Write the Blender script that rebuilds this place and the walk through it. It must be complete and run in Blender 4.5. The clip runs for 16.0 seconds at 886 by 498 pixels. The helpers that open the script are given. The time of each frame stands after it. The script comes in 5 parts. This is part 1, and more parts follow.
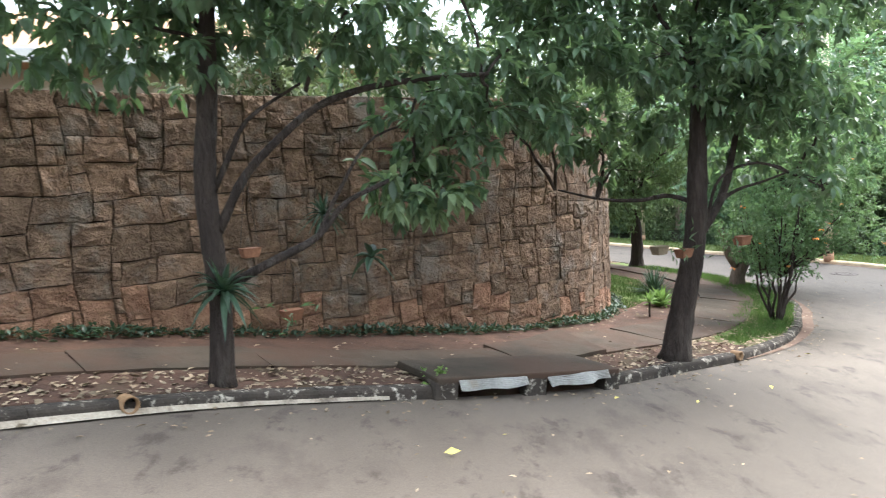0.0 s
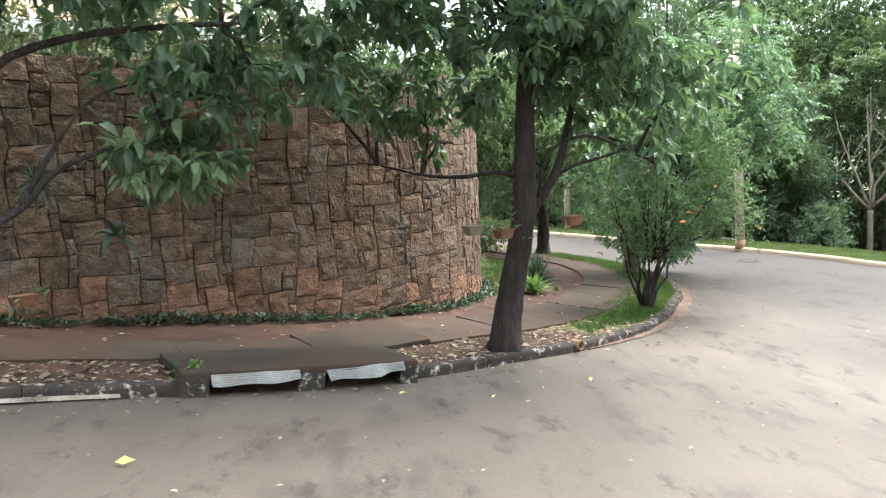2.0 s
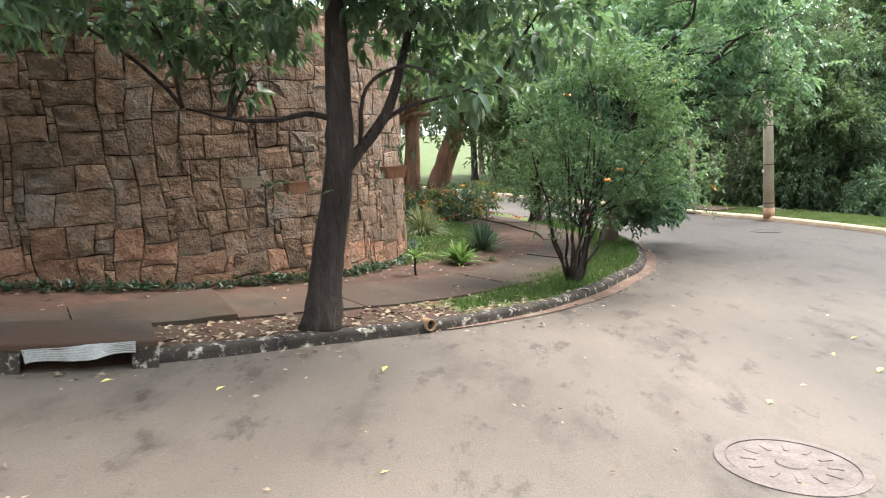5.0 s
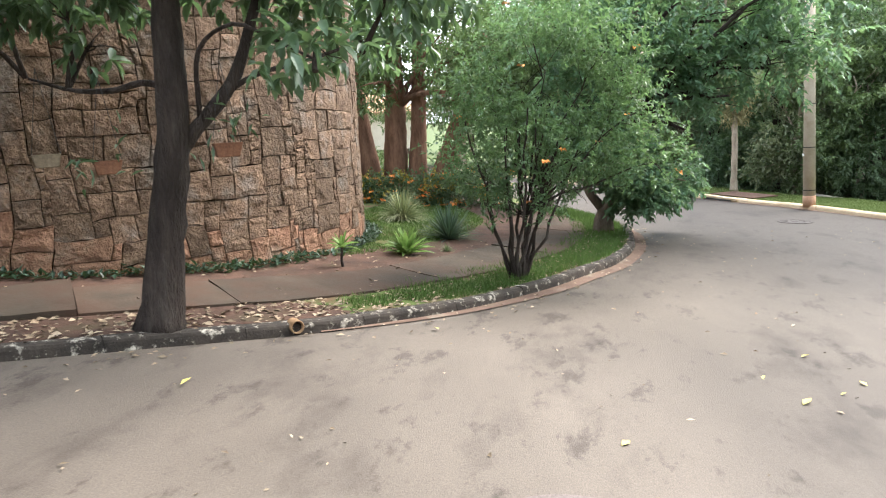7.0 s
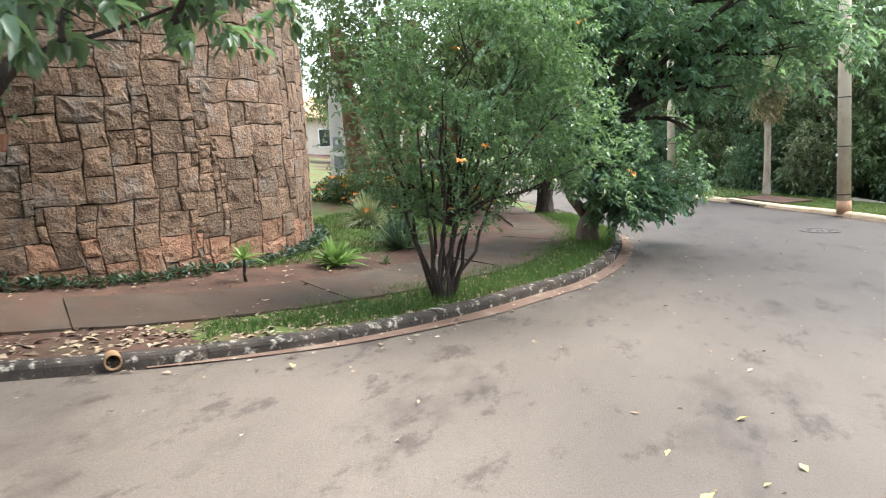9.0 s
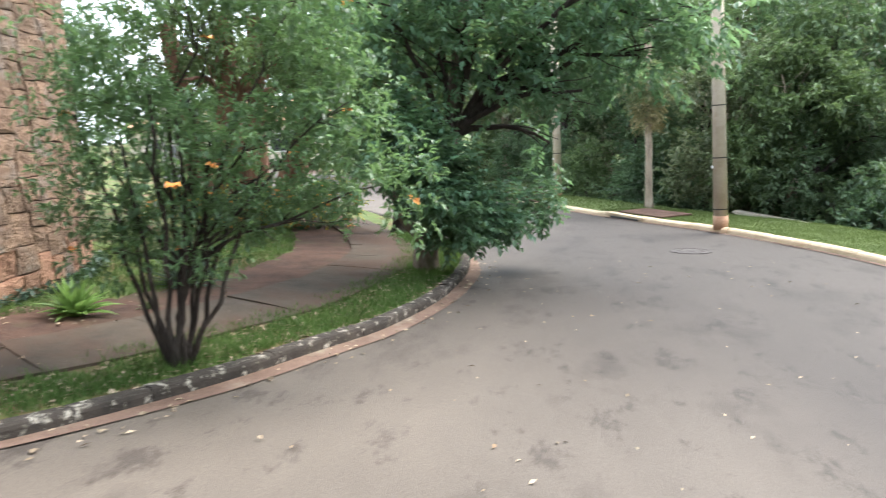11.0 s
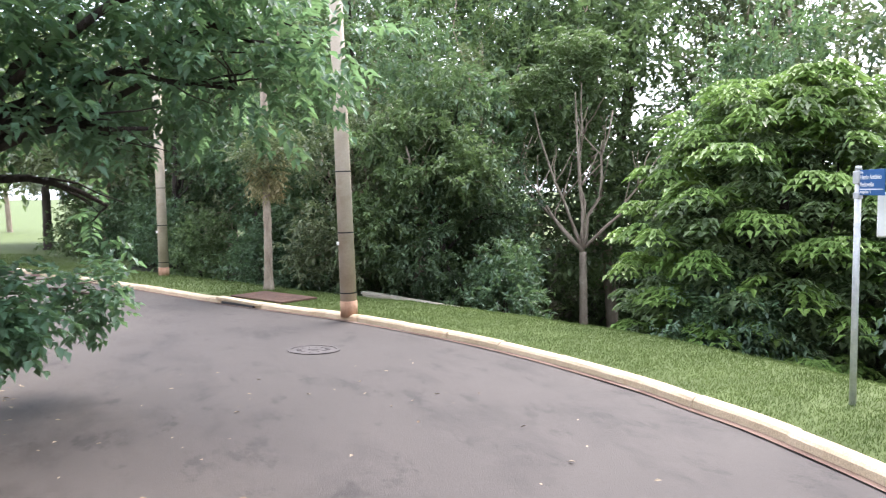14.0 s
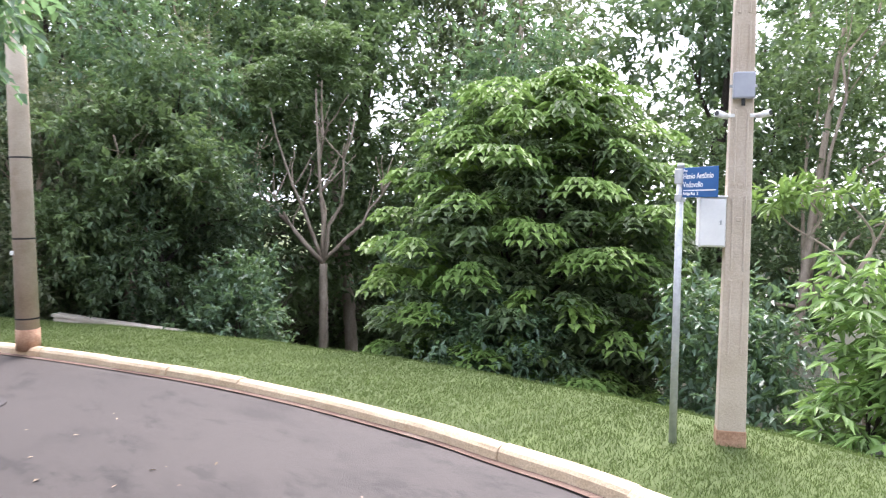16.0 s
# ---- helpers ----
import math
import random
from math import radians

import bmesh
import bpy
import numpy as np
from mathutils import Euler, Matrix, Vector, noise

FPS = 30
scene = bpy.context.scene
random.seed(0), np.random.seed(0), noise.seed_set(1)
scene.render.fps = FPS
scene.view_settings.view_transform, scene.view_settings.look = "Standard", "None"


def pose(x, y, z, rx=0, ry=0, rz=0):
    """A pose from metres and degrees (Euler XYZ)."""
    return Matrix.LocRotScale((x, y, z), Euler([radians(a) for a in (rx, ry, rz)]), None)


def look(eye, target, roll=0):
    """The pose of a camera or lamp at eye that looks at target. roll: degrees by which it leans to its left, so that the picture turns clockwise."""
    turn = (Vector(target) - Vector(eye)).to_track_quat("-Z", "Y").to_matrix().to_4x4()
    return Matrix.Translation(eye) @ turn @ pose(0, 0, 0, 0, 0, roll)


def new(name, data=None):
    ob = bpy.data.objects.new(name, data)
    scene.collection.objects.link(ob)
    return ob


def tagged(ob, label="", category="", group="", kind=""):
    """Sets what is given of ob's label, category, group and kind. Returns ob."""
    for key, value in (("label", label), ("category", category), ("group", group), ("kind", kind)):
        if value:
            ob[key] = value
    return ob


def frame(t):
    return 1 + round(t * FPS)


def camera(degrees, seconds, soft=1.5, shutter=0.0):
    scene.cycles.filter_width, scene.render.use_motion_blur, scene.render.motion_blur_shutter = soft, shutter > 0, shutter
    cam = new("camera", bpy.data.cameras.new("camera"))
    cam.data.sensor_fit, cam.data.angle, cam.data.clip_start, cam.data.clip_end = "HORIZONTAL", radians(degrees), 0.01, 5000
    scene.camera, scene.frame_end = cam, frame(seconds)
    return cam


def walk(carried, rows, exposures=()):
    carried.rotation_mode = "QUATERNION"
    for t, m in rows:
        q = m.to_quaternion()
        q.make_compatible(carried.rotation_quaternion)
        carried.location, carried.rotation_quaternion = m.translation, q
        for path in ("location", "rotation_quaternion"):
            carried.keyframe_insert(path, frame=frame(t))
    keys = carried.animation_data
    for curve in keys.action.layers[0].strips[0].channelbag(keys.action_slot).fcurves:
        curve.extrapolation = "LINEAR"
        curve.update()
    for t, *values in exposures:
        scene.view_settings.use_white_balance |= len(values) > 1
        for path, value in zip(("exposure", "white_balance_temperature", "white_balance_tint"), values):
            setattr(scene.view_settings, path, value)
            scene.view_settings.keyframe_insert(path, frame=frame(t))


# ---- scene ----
cam = camera(60.2, 16.0, soft=1.15, shutter=0.3)
METRES, EYE = 15.0, 1.6
ROWS = [
    (0.0, 0.0, 0.0, 0.0, -0.29, -5.99, 2.81),
    (0.5, 0.0273, 0.0092, -0.0036, -1.8, -6.19, 2.65),
    (1.0, 0.055, 0.0196, -0.0074, -2.74, -6.36, 2.57),
    (1.5, 0.0813, 0.0325, -0.0124, -3.03, -6.55, 2.48),
    (2.0, 0.1069, 0.0458, -0.0169, -2.88, -6.81, 2.49),
    (2.5, 0.1325, 0.0631, -0.0215, -2.31, -7.22, 2.56),
    (3.0, 0.1602, 0.0789, -0.0259, -1.4, -7.63, 2.6),
    (3.5, 0.1858, 0.0964, -0.0302, -0.26, -7.9, 2.66),
    (4.0, 0.2143, 0.1111, -0.0341, 1.18, -8.16, 2.75),
    (4.5, 0.243, 0.125, -0.0385, 2.63, -8.37, 2.83),
    (5.0, 0.2733, 0.1373, -0.0426, 3.99, -8.62, 2.88),
    (7.5, 0.3985, 0.2379, -0.057, 12.45, -9.49, 3.04),
    (8.0, 0.417, 0.2603, -0.0595, 14.42, -9.3, 3.08),
    (10.5, 0.4927, 0.4082, -0.0686, 13.53, -8.8, 3.19),
    (11.0, 0.5059, 0.4368, -0.0667, 8.3, -8.96, 2.88),
    (11.5, 0.5165, 0.4683, -0.0667, 1.42, -9.01, 2.34),
    (12.0, 0.5216, 0.497, -0.068, -4.99, -8.66, 1.81),
    (12.5, 0.5278, 0.528, -0.0692, -9.8, -7.79, 1.4),
    (13.0, 0.53, 0.5574, -0.0707, -13.03, -6.56, 1.17),
    (13.5, 0.5359, 0.587, -0.0739, -15.59, -5.24, 0.99),
    (14.0, 0.5431, 0.6186, -0.0782, -18.63, -4.21, 0.79),
    (14.5, 0.5521, 0.6449, -0.0812, -22.74, -3.59, 0.54),
    (15.0, 0.563, 0.6716, -0.0829, -27.94, -3.38, 0.16),
    (15.5, 0.5696, 0.6987, -0.0849, -33.66, -3.32, -0.32),
    (16.0, 0.5779, 0.7266, -0.0867, -38.92, -3.35, -0.72),
]
walk(cam, [(t, pose(0, 0, EYE) @ pose(METRES * x, METRES * y, METRES * z, 90 + pitch, roll, yaw)) for t, x, y, z, yaw, pitch, roll in ROWS],
     [(0.0, 1.72, 5950, 8), (5.0, 1.62, 6250, 9), (8.0, 1.6, 6100, 9), (10.5, 1.6, 6050, 8), (13.0, 1.68, 6000, 13), (16.0, 1.6, 5950, 20)])

# ---- daylight: a thin bright overcast ----
SUN_EL, SUN_AZ = 50.0, 52.0
world = bpy.data.worlds.new("sky")
scene.world = world
world.use_nodes = True
wn, wl = world.node_tree.nodes, world.node_tree.links
wn.clear()
w_out, w_bg, w_sky, w_mix = (wn.new("ShaderNode" + k) for k in ("OutputWorld", "Background", "TexSky", "Mix"))
w_sky.sky_type, w_sky.sun_disc = "NISHITA", False
w_sky.sun_elevation, w_sky.sun_rotation = radians(SUN_EL), radians(SUN_AZ)
w_sky.dust_density, w_sky.air_density = 4.0, 1.0
w_mix.data_type = "RGBA"
w_mix.inputs[0].default_value = 0.6
w_mix.inputs[7].default_value = (10.5, 11.0, 11.5, 1)
w_bg.inputs[1].default_value = 0.135
wl.new(w_sky.outputs[0], w_mix.inputs[6])
wl.new(w_mix.outputs[2], w_bg.inputs[0])
wl.new(w_bg.outputs[0], w_out.inputs[0])
sun = new("sun", bpy.data.lights.new("sun", "SUN"))
sun.data.energy, sun.data.angle, sun.data.color = 3.0, radians(35), (1.0, 0.93, 0.84)
sun.matrix_world = look((0, 0, 30), (30 * -math.sin(radians(SUN_AZ)), 30 * -math.cos(radians(SUN_AZ)), 30 - 30 * math.tan(radians(SUN_EL))))


# ---- materials ----
def mat(name, dark, light, scale=6.0, rough=0.85, bump=0.3, fine=60.0, stain=None, stain_scale=0.6, stain_cut=0.55,
        vary="", amount=0.35, grit=0.45, metal=0.0, thin=0.0, spec=0.35, space="Object", stretch=None, depth=0.02, second=None, wash=False):
    """A two-scale procedural surface. vary: 'object' or 'island' shifts each piece's brightness; thin: light passing a leaf."""
    m = bpy.data.materials.new(name)
    m.use_nodes = True
    n, l = m.node_tree.nodes, m.node_tree.links
    bsdf = n["Principled BSDF"]
    co = n.new("ShaderNodeTexCoord")
    src = co.outputs["Object"]
    if space == "World":
        src = n.new("ShaderNodeNewGeometry").outputs["Position"]
    if stretch:
        mp = n.new("ShaderNodeMapping")
        mp.inputs["Scale"].default_value = stretch
        l.new(src, mp.inputs[0])
        src = mp.outputs[0]

    def noise_tex(s, detail=5.0, rough_=0.6):
        t = n.new("ShaderNodeTexNoise")
        t.inputs["Scale"].default_value, t.inputs["Detail"].default_value, t.inputs["Roughness"].default_value = s, detail, rough_
        l.new(src, t.inputs["Vector"])
        return t.outputs["Fac"]

    def ramp(fac, a, b, lo=0.32, hi=0.68):
        r = n.new("ShaderNodeValToRGB")
        r.color_ramp.elements[0].position, r.color_ramp.elements[1].position = lo, hi
        r.color_ramp.elements[0].color, r.color_ramp.elements[1].color = (*a, 1), (*b, 1)
        l.new(fac, r.inputs[0])
        return r.outputs[0]

    def mix(fac, a, b, kind="MIX"):
        x = n.new("ShaderNodeMix")
        x.data_type, x.blend_type = "RGBA", kind
        for sock, val in ((x.inputs[0], fac), (x.inputs[6], a), (x.inputs[7], b)):
            if isinstance(val, bpy.types.NodeSocket):
                l.new(val, sock)
            else:
                sock.default_value = val
        return x.outputs[2]

    colour = ramp(noise_tex(scale), dark, light)
    grain = noise_tex(fine, 3.0)
    colour = mix(grit, colour, ramp(grain, (0.55,) * 3, (1.3,) * 3), "MULTIPLY")
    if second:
        # a newer, greyer surfacing and painted tree shade take over across the plan
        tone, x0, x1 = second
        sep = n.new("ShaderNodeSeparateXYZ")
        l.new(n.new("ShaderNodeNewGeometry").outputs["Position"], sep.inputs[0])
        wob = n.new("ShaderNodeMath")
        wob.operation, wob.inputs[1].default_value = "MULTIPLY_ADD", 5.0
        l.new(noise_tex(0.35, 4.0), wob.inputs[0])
        # past y 10.5 the dark tone also paints in the bent tree's shade
        shade_reach, bendwise = n.new("ShaderNodeMapRange"), n.new("ShaderNodeMath")
        for sock, val in zip(shade_reach.inputs[1:5], (10.5, 16.5, 0.0, 2.7)):
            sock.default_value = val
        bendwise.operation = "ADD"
        l.new(sep.outputs[1], shade_reach.inputs[0])
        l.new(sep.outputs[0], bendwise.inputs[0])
        l.new(shade_reach.outputs[0], bendwise.inputs[1])
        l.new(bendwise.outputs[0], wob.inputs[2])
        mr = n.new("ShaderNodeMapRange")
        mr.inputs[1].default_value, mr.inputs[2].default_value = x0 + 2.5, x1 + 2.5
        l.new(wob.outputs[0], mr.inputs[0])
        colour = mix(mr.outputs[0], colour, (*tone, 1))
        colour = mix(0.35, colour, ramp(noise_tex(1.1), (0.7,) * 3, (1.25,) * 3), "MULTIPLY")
    if stain:
        mask = ramp(noise_tex(stain_scale, 6.0, 0.65), (0, 0, 0), (1, 1, 1), stain_cut, stain_cut + 0.14)
        colour = mix(mask, colour, mix(1.0, colour, (0.60, 0.58, 0.58, 1), "MULTIPLY") if wash else (*stain, 1))
        if wash:
            # small dark wheel scuffs and damp seams on top of the wide stains
            scuff = ramp(noise_tex(stain_scale * 2.7, 8.0, 0.72), (0, 0, 0), (1, 1, 1), 0.56, 0.64)
            colour = mix(scuff, colour, mix(1.0, colour, (0.55, 0.53, 0.53, 1), "MULTIPLY"))
    if vary:
        if vary == "object":
            rnd = n.new("ShaderNodeObjectInfo").outputs["Random"]
        else:
            rnd = n.new("ShaderNodeNewGeometry").outputs["Random Per Island"]
        lo, hi = 1 - amount, 1 + amount
        colour = mix(1.0, colour, ramp(rnd, (lo, lo, lo * 0.95), (hi, hi * 0.97, hi * 0.93), 0.0, 1.0), "MULTIPLY")
    l.new(colour, bsdf.inputs["Base Color"])
    bsdf.inputs["Roughness"].default_value, bsdf.inputs["Metallic"].default_value = rough, metal
    bsdf.inputs["Specular IOR Level"].default_value = spec
    if bump:
        add = n.new("ShaderNodeMath")
        add.operation = "ADD"
        l.new(noise_tex(scale * 2.5, 6.0), add.inputs[0])
        half = n.new("ShaderNodeMath")
        half.operation, half.inputs[1].default_value = "MULTIPLY", 0.5
        l.new(grain, half.inputs[0])
        l.new(half.outputs[0], add.inputs[1])
        b = n.new("ShaderNodeBump")
        b.inputs["Strength"].default_value, b.inputs["Distance"].default_value = bump, depth
        l.new(add.outputs[0], b.inputs["Height"])
        l.new(b.outputs[0], bsdf.inputs["Normal"])
    if thin:
        tr = n.new("ShaderNodeBsdfTranslucent")
        l.new(mix(0.5, colour, (0.21, 0.34, 0.09, 1)), tr.inputs[0])
        ms = n.new("ShaderNodeMixShader")
        ms.inputs[0].default_value = thin
        l.new(bsdf.outputs[0], ms.inputs[1])
        l.new(tr.outputs[0], ms.inputs[2])
        l.new(ms.outputs[0], n["Material Output"].inputs[0])
    return m


def leafy(name, dark, light, thin=0.3, amount=0.45, rough=0.45, spec=0.5):
    return mat(name, dark, light, scale=1.3, rough=rough, bump=0, fine=25, vary="island", amount=amount, thin=thin, spec=spec)


ASPHALT = mat("asphalt", (0.104, 0.084, 0.067), (0.146, 0.119, 0.096), scale=0.6, rough=0.72, bump=0.35, fine=140,
              stain=(0.088, 0.073, 0.066), stain_scale=1.3, stain_cut=0.53, space="World", stretch=(1.0, 0.45, 1.0), wash=True,
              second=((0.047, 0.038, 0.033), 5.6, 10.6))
SOIL = mat("red_soil", (0.048, 0.026, 0.018), (0.105, 0.056, 0.037), scale=3, rough=0.95, bump=0.8, fine=45, stain=(0.07, 0.052, 0.028), stain_scale=1.4, space="World")
LAWN = mat("lawn_ground", (0.06, 0.085, 0.022), (0.11, 0.15, 0.035), scale=2.2, rough=0.95, bump=0.7, fine=70, stain=(0.13, 0.07, 0.04), stain_scale=1.6, stain_cut=0.48, space="World")
VERGE = mat("verge_ground", (0.068, 0.092, 0.026), (0.105, 0.138, 0.042), scale=1.6, rough=0.95, bump=0.6, fine=80, space="World")
FOREST = mat("forest_floor", (0.02, 0.025, 0.01), (0.06, 0.06, 0.03), scale=1.0, rough=1.0, bump=0.8, fine=20, space="World")
CONCRETE = mat("worn_concrete", (0.038, 0.029, 0.021), (0.082, 0.063, 0.046), scale=1.8, rough=0.9, bump=0.5, fine=80, stain=(0.068, 0.040, 0.027), stain_scale=0.8, stain_cut=0.42, vary="object", amount=0.15, space="World")
KERB_OLD = mat("old_kerb_concrete", (0.024, 0.020, 0.017), (0.066, 0.053, 0.044), scale=4, rough=0.92, bump=0.7, fine=60, stain=(0.50, 0.46, 0.40), stain_scale=13.0, stain_cut=0.55, vary="object", amount=0.08, space="World")
KERB_NEW = mat("pale_kerb_concrete", (0.47, 0.36, 0.24), (0.60, 0.48, 0.345), scale=3, rough=0.9, bump=0.3, fine=70, stain=(0.42, 0.27, 0.16), stain_scale=1.6, stain_cut=0.58, vary="object", amount=0.08, space="World")
GUTTER = mat("gutter_concrete", (0.125, 0.076, 0.054), (0.20, 0.13, 0.095), scale=2.5, rough=0.92, bump=0.4, fine=70, stain=(0.24, 0.19, 0.145), stain_scale=2, space="World")
STONE = mat("granite_block", (0.125, 0.08, 0.055), (0.27, 0.182, 0.126), scale=7, rough=0.9, bump=1.0, fine=48, grit=0.3, stain=(0.215, 0.18, 0.155), stain_scale=2.2, stain_cut=0.52, vary="object", amount=0.27, space="World", depth=0.06)
STONE_RED = mat("soil_stained_granite", (0.20, 0.105, 0.068), (0.33, 0.195, 0.13), scale=7, rough=0.92, bump=1.0, fine=48, grit=0.3, stain=(0.29, 0.21, 0.16), stain_scale=2.2, stain_cut=0.56, vary="object", amount=0.25, space="World", depth=0.05)
MORTAR = mat("recessed_joint", (0.022, 0.014, 0.010), (0.055, 0.037, 0.026), scale=8, rough=1.0, bump=0.5, space="World")
BARK = mat("dark_bark", depth=0.06, dark=(0.025, 0.018, 0.015), light=(0.062, 0.046, 0.037), scale=9, rough=0.95, bump=1.0, fine=50, stretch=(1, 1, 0.25), stain=(0.085, 0.07, 0.06), stain_scale=5)
BARK_RED = mat("reddish_bark", (0.14, 0.075, 0.05), (0.30, 0.17, 0.115), scale=8, rough=0.95, bump=1.0, fine=50, stretch=(1, 1, 0.2))
BARK_GREY = mat("pale_bark", (0.26, 0.20, 0.15), (0.44, 0.36, 0.28), scale=7, rough=0.95, bump=0.8, fine=50, stretch=(1, 1, 0.3))
LEAF_DARK = leafy("dark_leaf", (0.062, 0.112, 0.072), (0.145, 0.225, 0.135), thin=0.42, rough=0.36)
LEAF_PALE = leafy("pale_young_leaf", (0.17, 0.25, 0.13), (0.30, 0.38, 0.22), thin=0.35, amount=0.25)
LEAF_SHRUB = leafy("shrub_leaf", (0.07, 0.135, 0.07), (0.15, 0.245, 0.12), thin=0.45, rough=0.36)
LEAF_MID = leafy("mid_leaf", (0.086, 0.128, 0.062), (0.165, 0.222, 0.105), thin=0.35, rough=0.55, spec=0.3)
LEAF_LIGHT = leafy("bright_leaf", (0.14, 0.25, 0.06), (0.27, 0.41, 0.12), thin=0.4)
LEAF_IVY = leafy("edging_leaf", (0.018, 0.045, 0.03), (0.045, 0.085, 0.05), thin=0.1)
LEAF_FEATHER = leafy("feathery_leaf", (0.08, 0.165, 0.11), (0.165, 0.275, 0.175), thin=0.5)
LEAF_BLUE = leafy("blue_green_leaf", (0.065, 0.105, 0.062), (0.13, 0.182, 0.105), rough=0.55, spec=0.3)
LEAF_OLIVE = leafy("olive_leaf", (0.115, 0.14, 0.08), (0.21, 0.23, 0.135))
GRASS = leafy("grass_blade", (0.07, 0.09, 0.03), (0.112, 0.136, 0.05), rough=0.8, amount=0.2, spec=0.15)
GRASS_DK = leafy("kerb_grass_blade", (0.045, 0.088, 0.022), (0.088, 0.148, 0.038), rough=0.7, spec=0.2)
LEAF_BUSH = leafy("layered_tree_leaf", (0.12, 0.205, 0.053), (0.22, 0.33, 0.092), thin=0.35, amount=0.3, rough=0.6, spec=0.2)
BARK_MID = mat("grey_brown_bark", (0.13, 0.10, 0.08), (0.27, 0.215, 0.175), scale=7, rough=0.95, bump=1.0, fine=50, stretch=(1, 1, 0.3), depth=0.04)
TERRACOTTA = mat("terracotta", (0.15, 0.065, 0.038), (0.24, 0.115, 0.065), scale=8, bump=0.3, vary="object", amount=0.15)
POLE = mat("pole_concrete", grit=0.2, dark=(0.44, 0.36, 0.27), light=(0.58, 0.50, 0.40), scale=2.5, rough=0.9, bump=0.35, fine=70, stain=(0.40, 0.31, 0.22), stain_scale=2)
POLE_FOOT = mat("soil_stained_pole_foot", (0.36, 0.20, 0.12), (0.46, 0.29, 0.19), scale=6, rough=0.95, bump=0.3)
GALV = mat("galvanised_steel", grit=0.15, dark=(0.42, 0.43, 0.43), light=(0.58, 0.58, 0.57), scale=12, rough=0.5, bump=0.1, metal=0.3)
SHEET = mat("corrugated_grey_sheet", (0.28, 0.275, 0.255), (0.40, 0.39, 0.365), scale=7, rough=0.6, bump=0.2, stain=(0.30, 0.25, 0.19), stain_scale=4, stain_cut=0.6)
WHITE = mat("white_plastic", grit=0.05, dark=(0.72, 0.71, 0.68), light=(0.80, 0.79, 0.76), scale=5, rough=0.5, bump=0.05)
GREYBOX = mat("grey_plastic", grit=0.05, dark=(0.30, 0.31, 0.34), light=(0.36, 0.37, 0.40), scale=5, rough=0.5, bump=0.05)
# also serves as painted shade inside the drains and pipes
BLACK = mat("black_plastic_and_shade", (0.02, 0.02, 0.02), (0.03, 0.03, 0.03), scale=5, rough=0.4, bump=0)
BLUE = mat("blue_sign_enamel", grit=0.05, dark=(0.03, 0.10, 0.27), light=(0.04, 0.13, 0.32), scale=5, rough=0.4, bump=0)
LETTER = mat("white_lettering", grit=0.05, dark=(0.80, 0.80, 0.80), light=(0.85, 0.85, 0.85), scale=5, rough=0.5, bump=0)
IRON = mat("cast_iron", (0.045, 0.038, 0.036), (0.085, 0.072, 0.068), scale=10, rough=0.75, bump=0.4)
RING = mat("manhole_ring_concrete", (0.13, 0.105, 0.095), (0.20, 0.165, 0.15), scale=6, rough=0.9, bump=0.4)
LITTER = mat("fallen_leaf", (0.15, 0.10, 0.06), (0.40, 0.33, 0.24), scale=4, rough=0.8, bump=0.2, vary="island", amount=0.5)
LITTER_Y = mat("yellow_fallen_leaf", (0.50, 0.45, 0.10), (0.68, 0.60, 0.20), scale=4, rough=0.7, bump=0.2, vary="island", amount=0.25)
PLASTER = mat("cream_plaster", (0.58, 0.50, 0.41), (0.68, 0.60, 0.50), scale=2, rough=0.9, bump=0.2)
ROOF = mat("clay_roof", (0.42, 0.22, 0.13), (0.55, 0.32, 0.20), scale=6, rough=0.9, bump=0.4)
TIMBER = mat("varnished_eave_board", (0.42, 0.26, 0.14), (0.55, 0.36, 0.21), scale=5, rough=0.6, bump=0.2, stretch=(0.3, 4, 4))
PETAL_O = mat("orange_petal", (0.70, 0.22, 0.06), (0.85, 0.40, 0.10), scale=8, rough=0.6, bump=0, vary="island", amount=0.3)
GLASS_DK = mat("dark_window_glass", (0.03, 0.035, 0.04), (0.05, 0.055, 0.06), scale=1, rough=0.08, bump=0, spec=0.6)
PIPE = mat("ochre_pipe", (0.22, 0.125, 0.06), (0.32, 0.20, 0.105), scale=6, rough=0.7, bump=0.2)


# ---- building helpers ----
RNG = np.random.default_rng(7)


def mesh_of(name, verts, faces, mats, smooth=False, index=None):
    me = bpy.data.meshes.new(name)
    me.from_pydata(verts if isinstance(verts, list) else verts.tolist(), [], faces if isinstance(faces, list) else faces.tolist())
    for m in (mats if isinstance(mats, (list, tuple)) else [mats]):
        me.materials.append(m)
    if index is not None:
        me.polygons.foreach_set("material_index", np.asarray(index, dtype=np.int32))
    if smooth:
        me.polygons.foreach_set("use_smooth", np.ones(len(me.polygons), dtype=bool))
    me.update()
    return me


def piece(name, verts, faces, mats, parent=None, label="", smooth=False, index=None):
    ob = new(name, mesh_of(name, verts, faces, mats, smooth, index))
    if parent:
        ob.parent = parent
    if label:
        ob["label"] = label
    return ob


def part(name, bm, material, parent=None, label="", smooth=False):
    me = bpy.data.meshes.new(name)
    bm.normal_update()
    bm.to_mesh(me)
    bm.free()
    me.materials.append(material)
    if smooth:
        me.polygons.foreach_set("use_smooth", np.ones(len(me.polygons), dtype=bool))
    ob = new(name, me)
    if parent:
        ob.parent = parent
    if label:
        ob["label"] = label
    return ob


def thing(name, at, label, category, group="", turn=0.0):
    ob = new(name)
    ob.matrix_basis = pose(*at, 0, 0, turn)
    return tagged(ob, label, category, group)


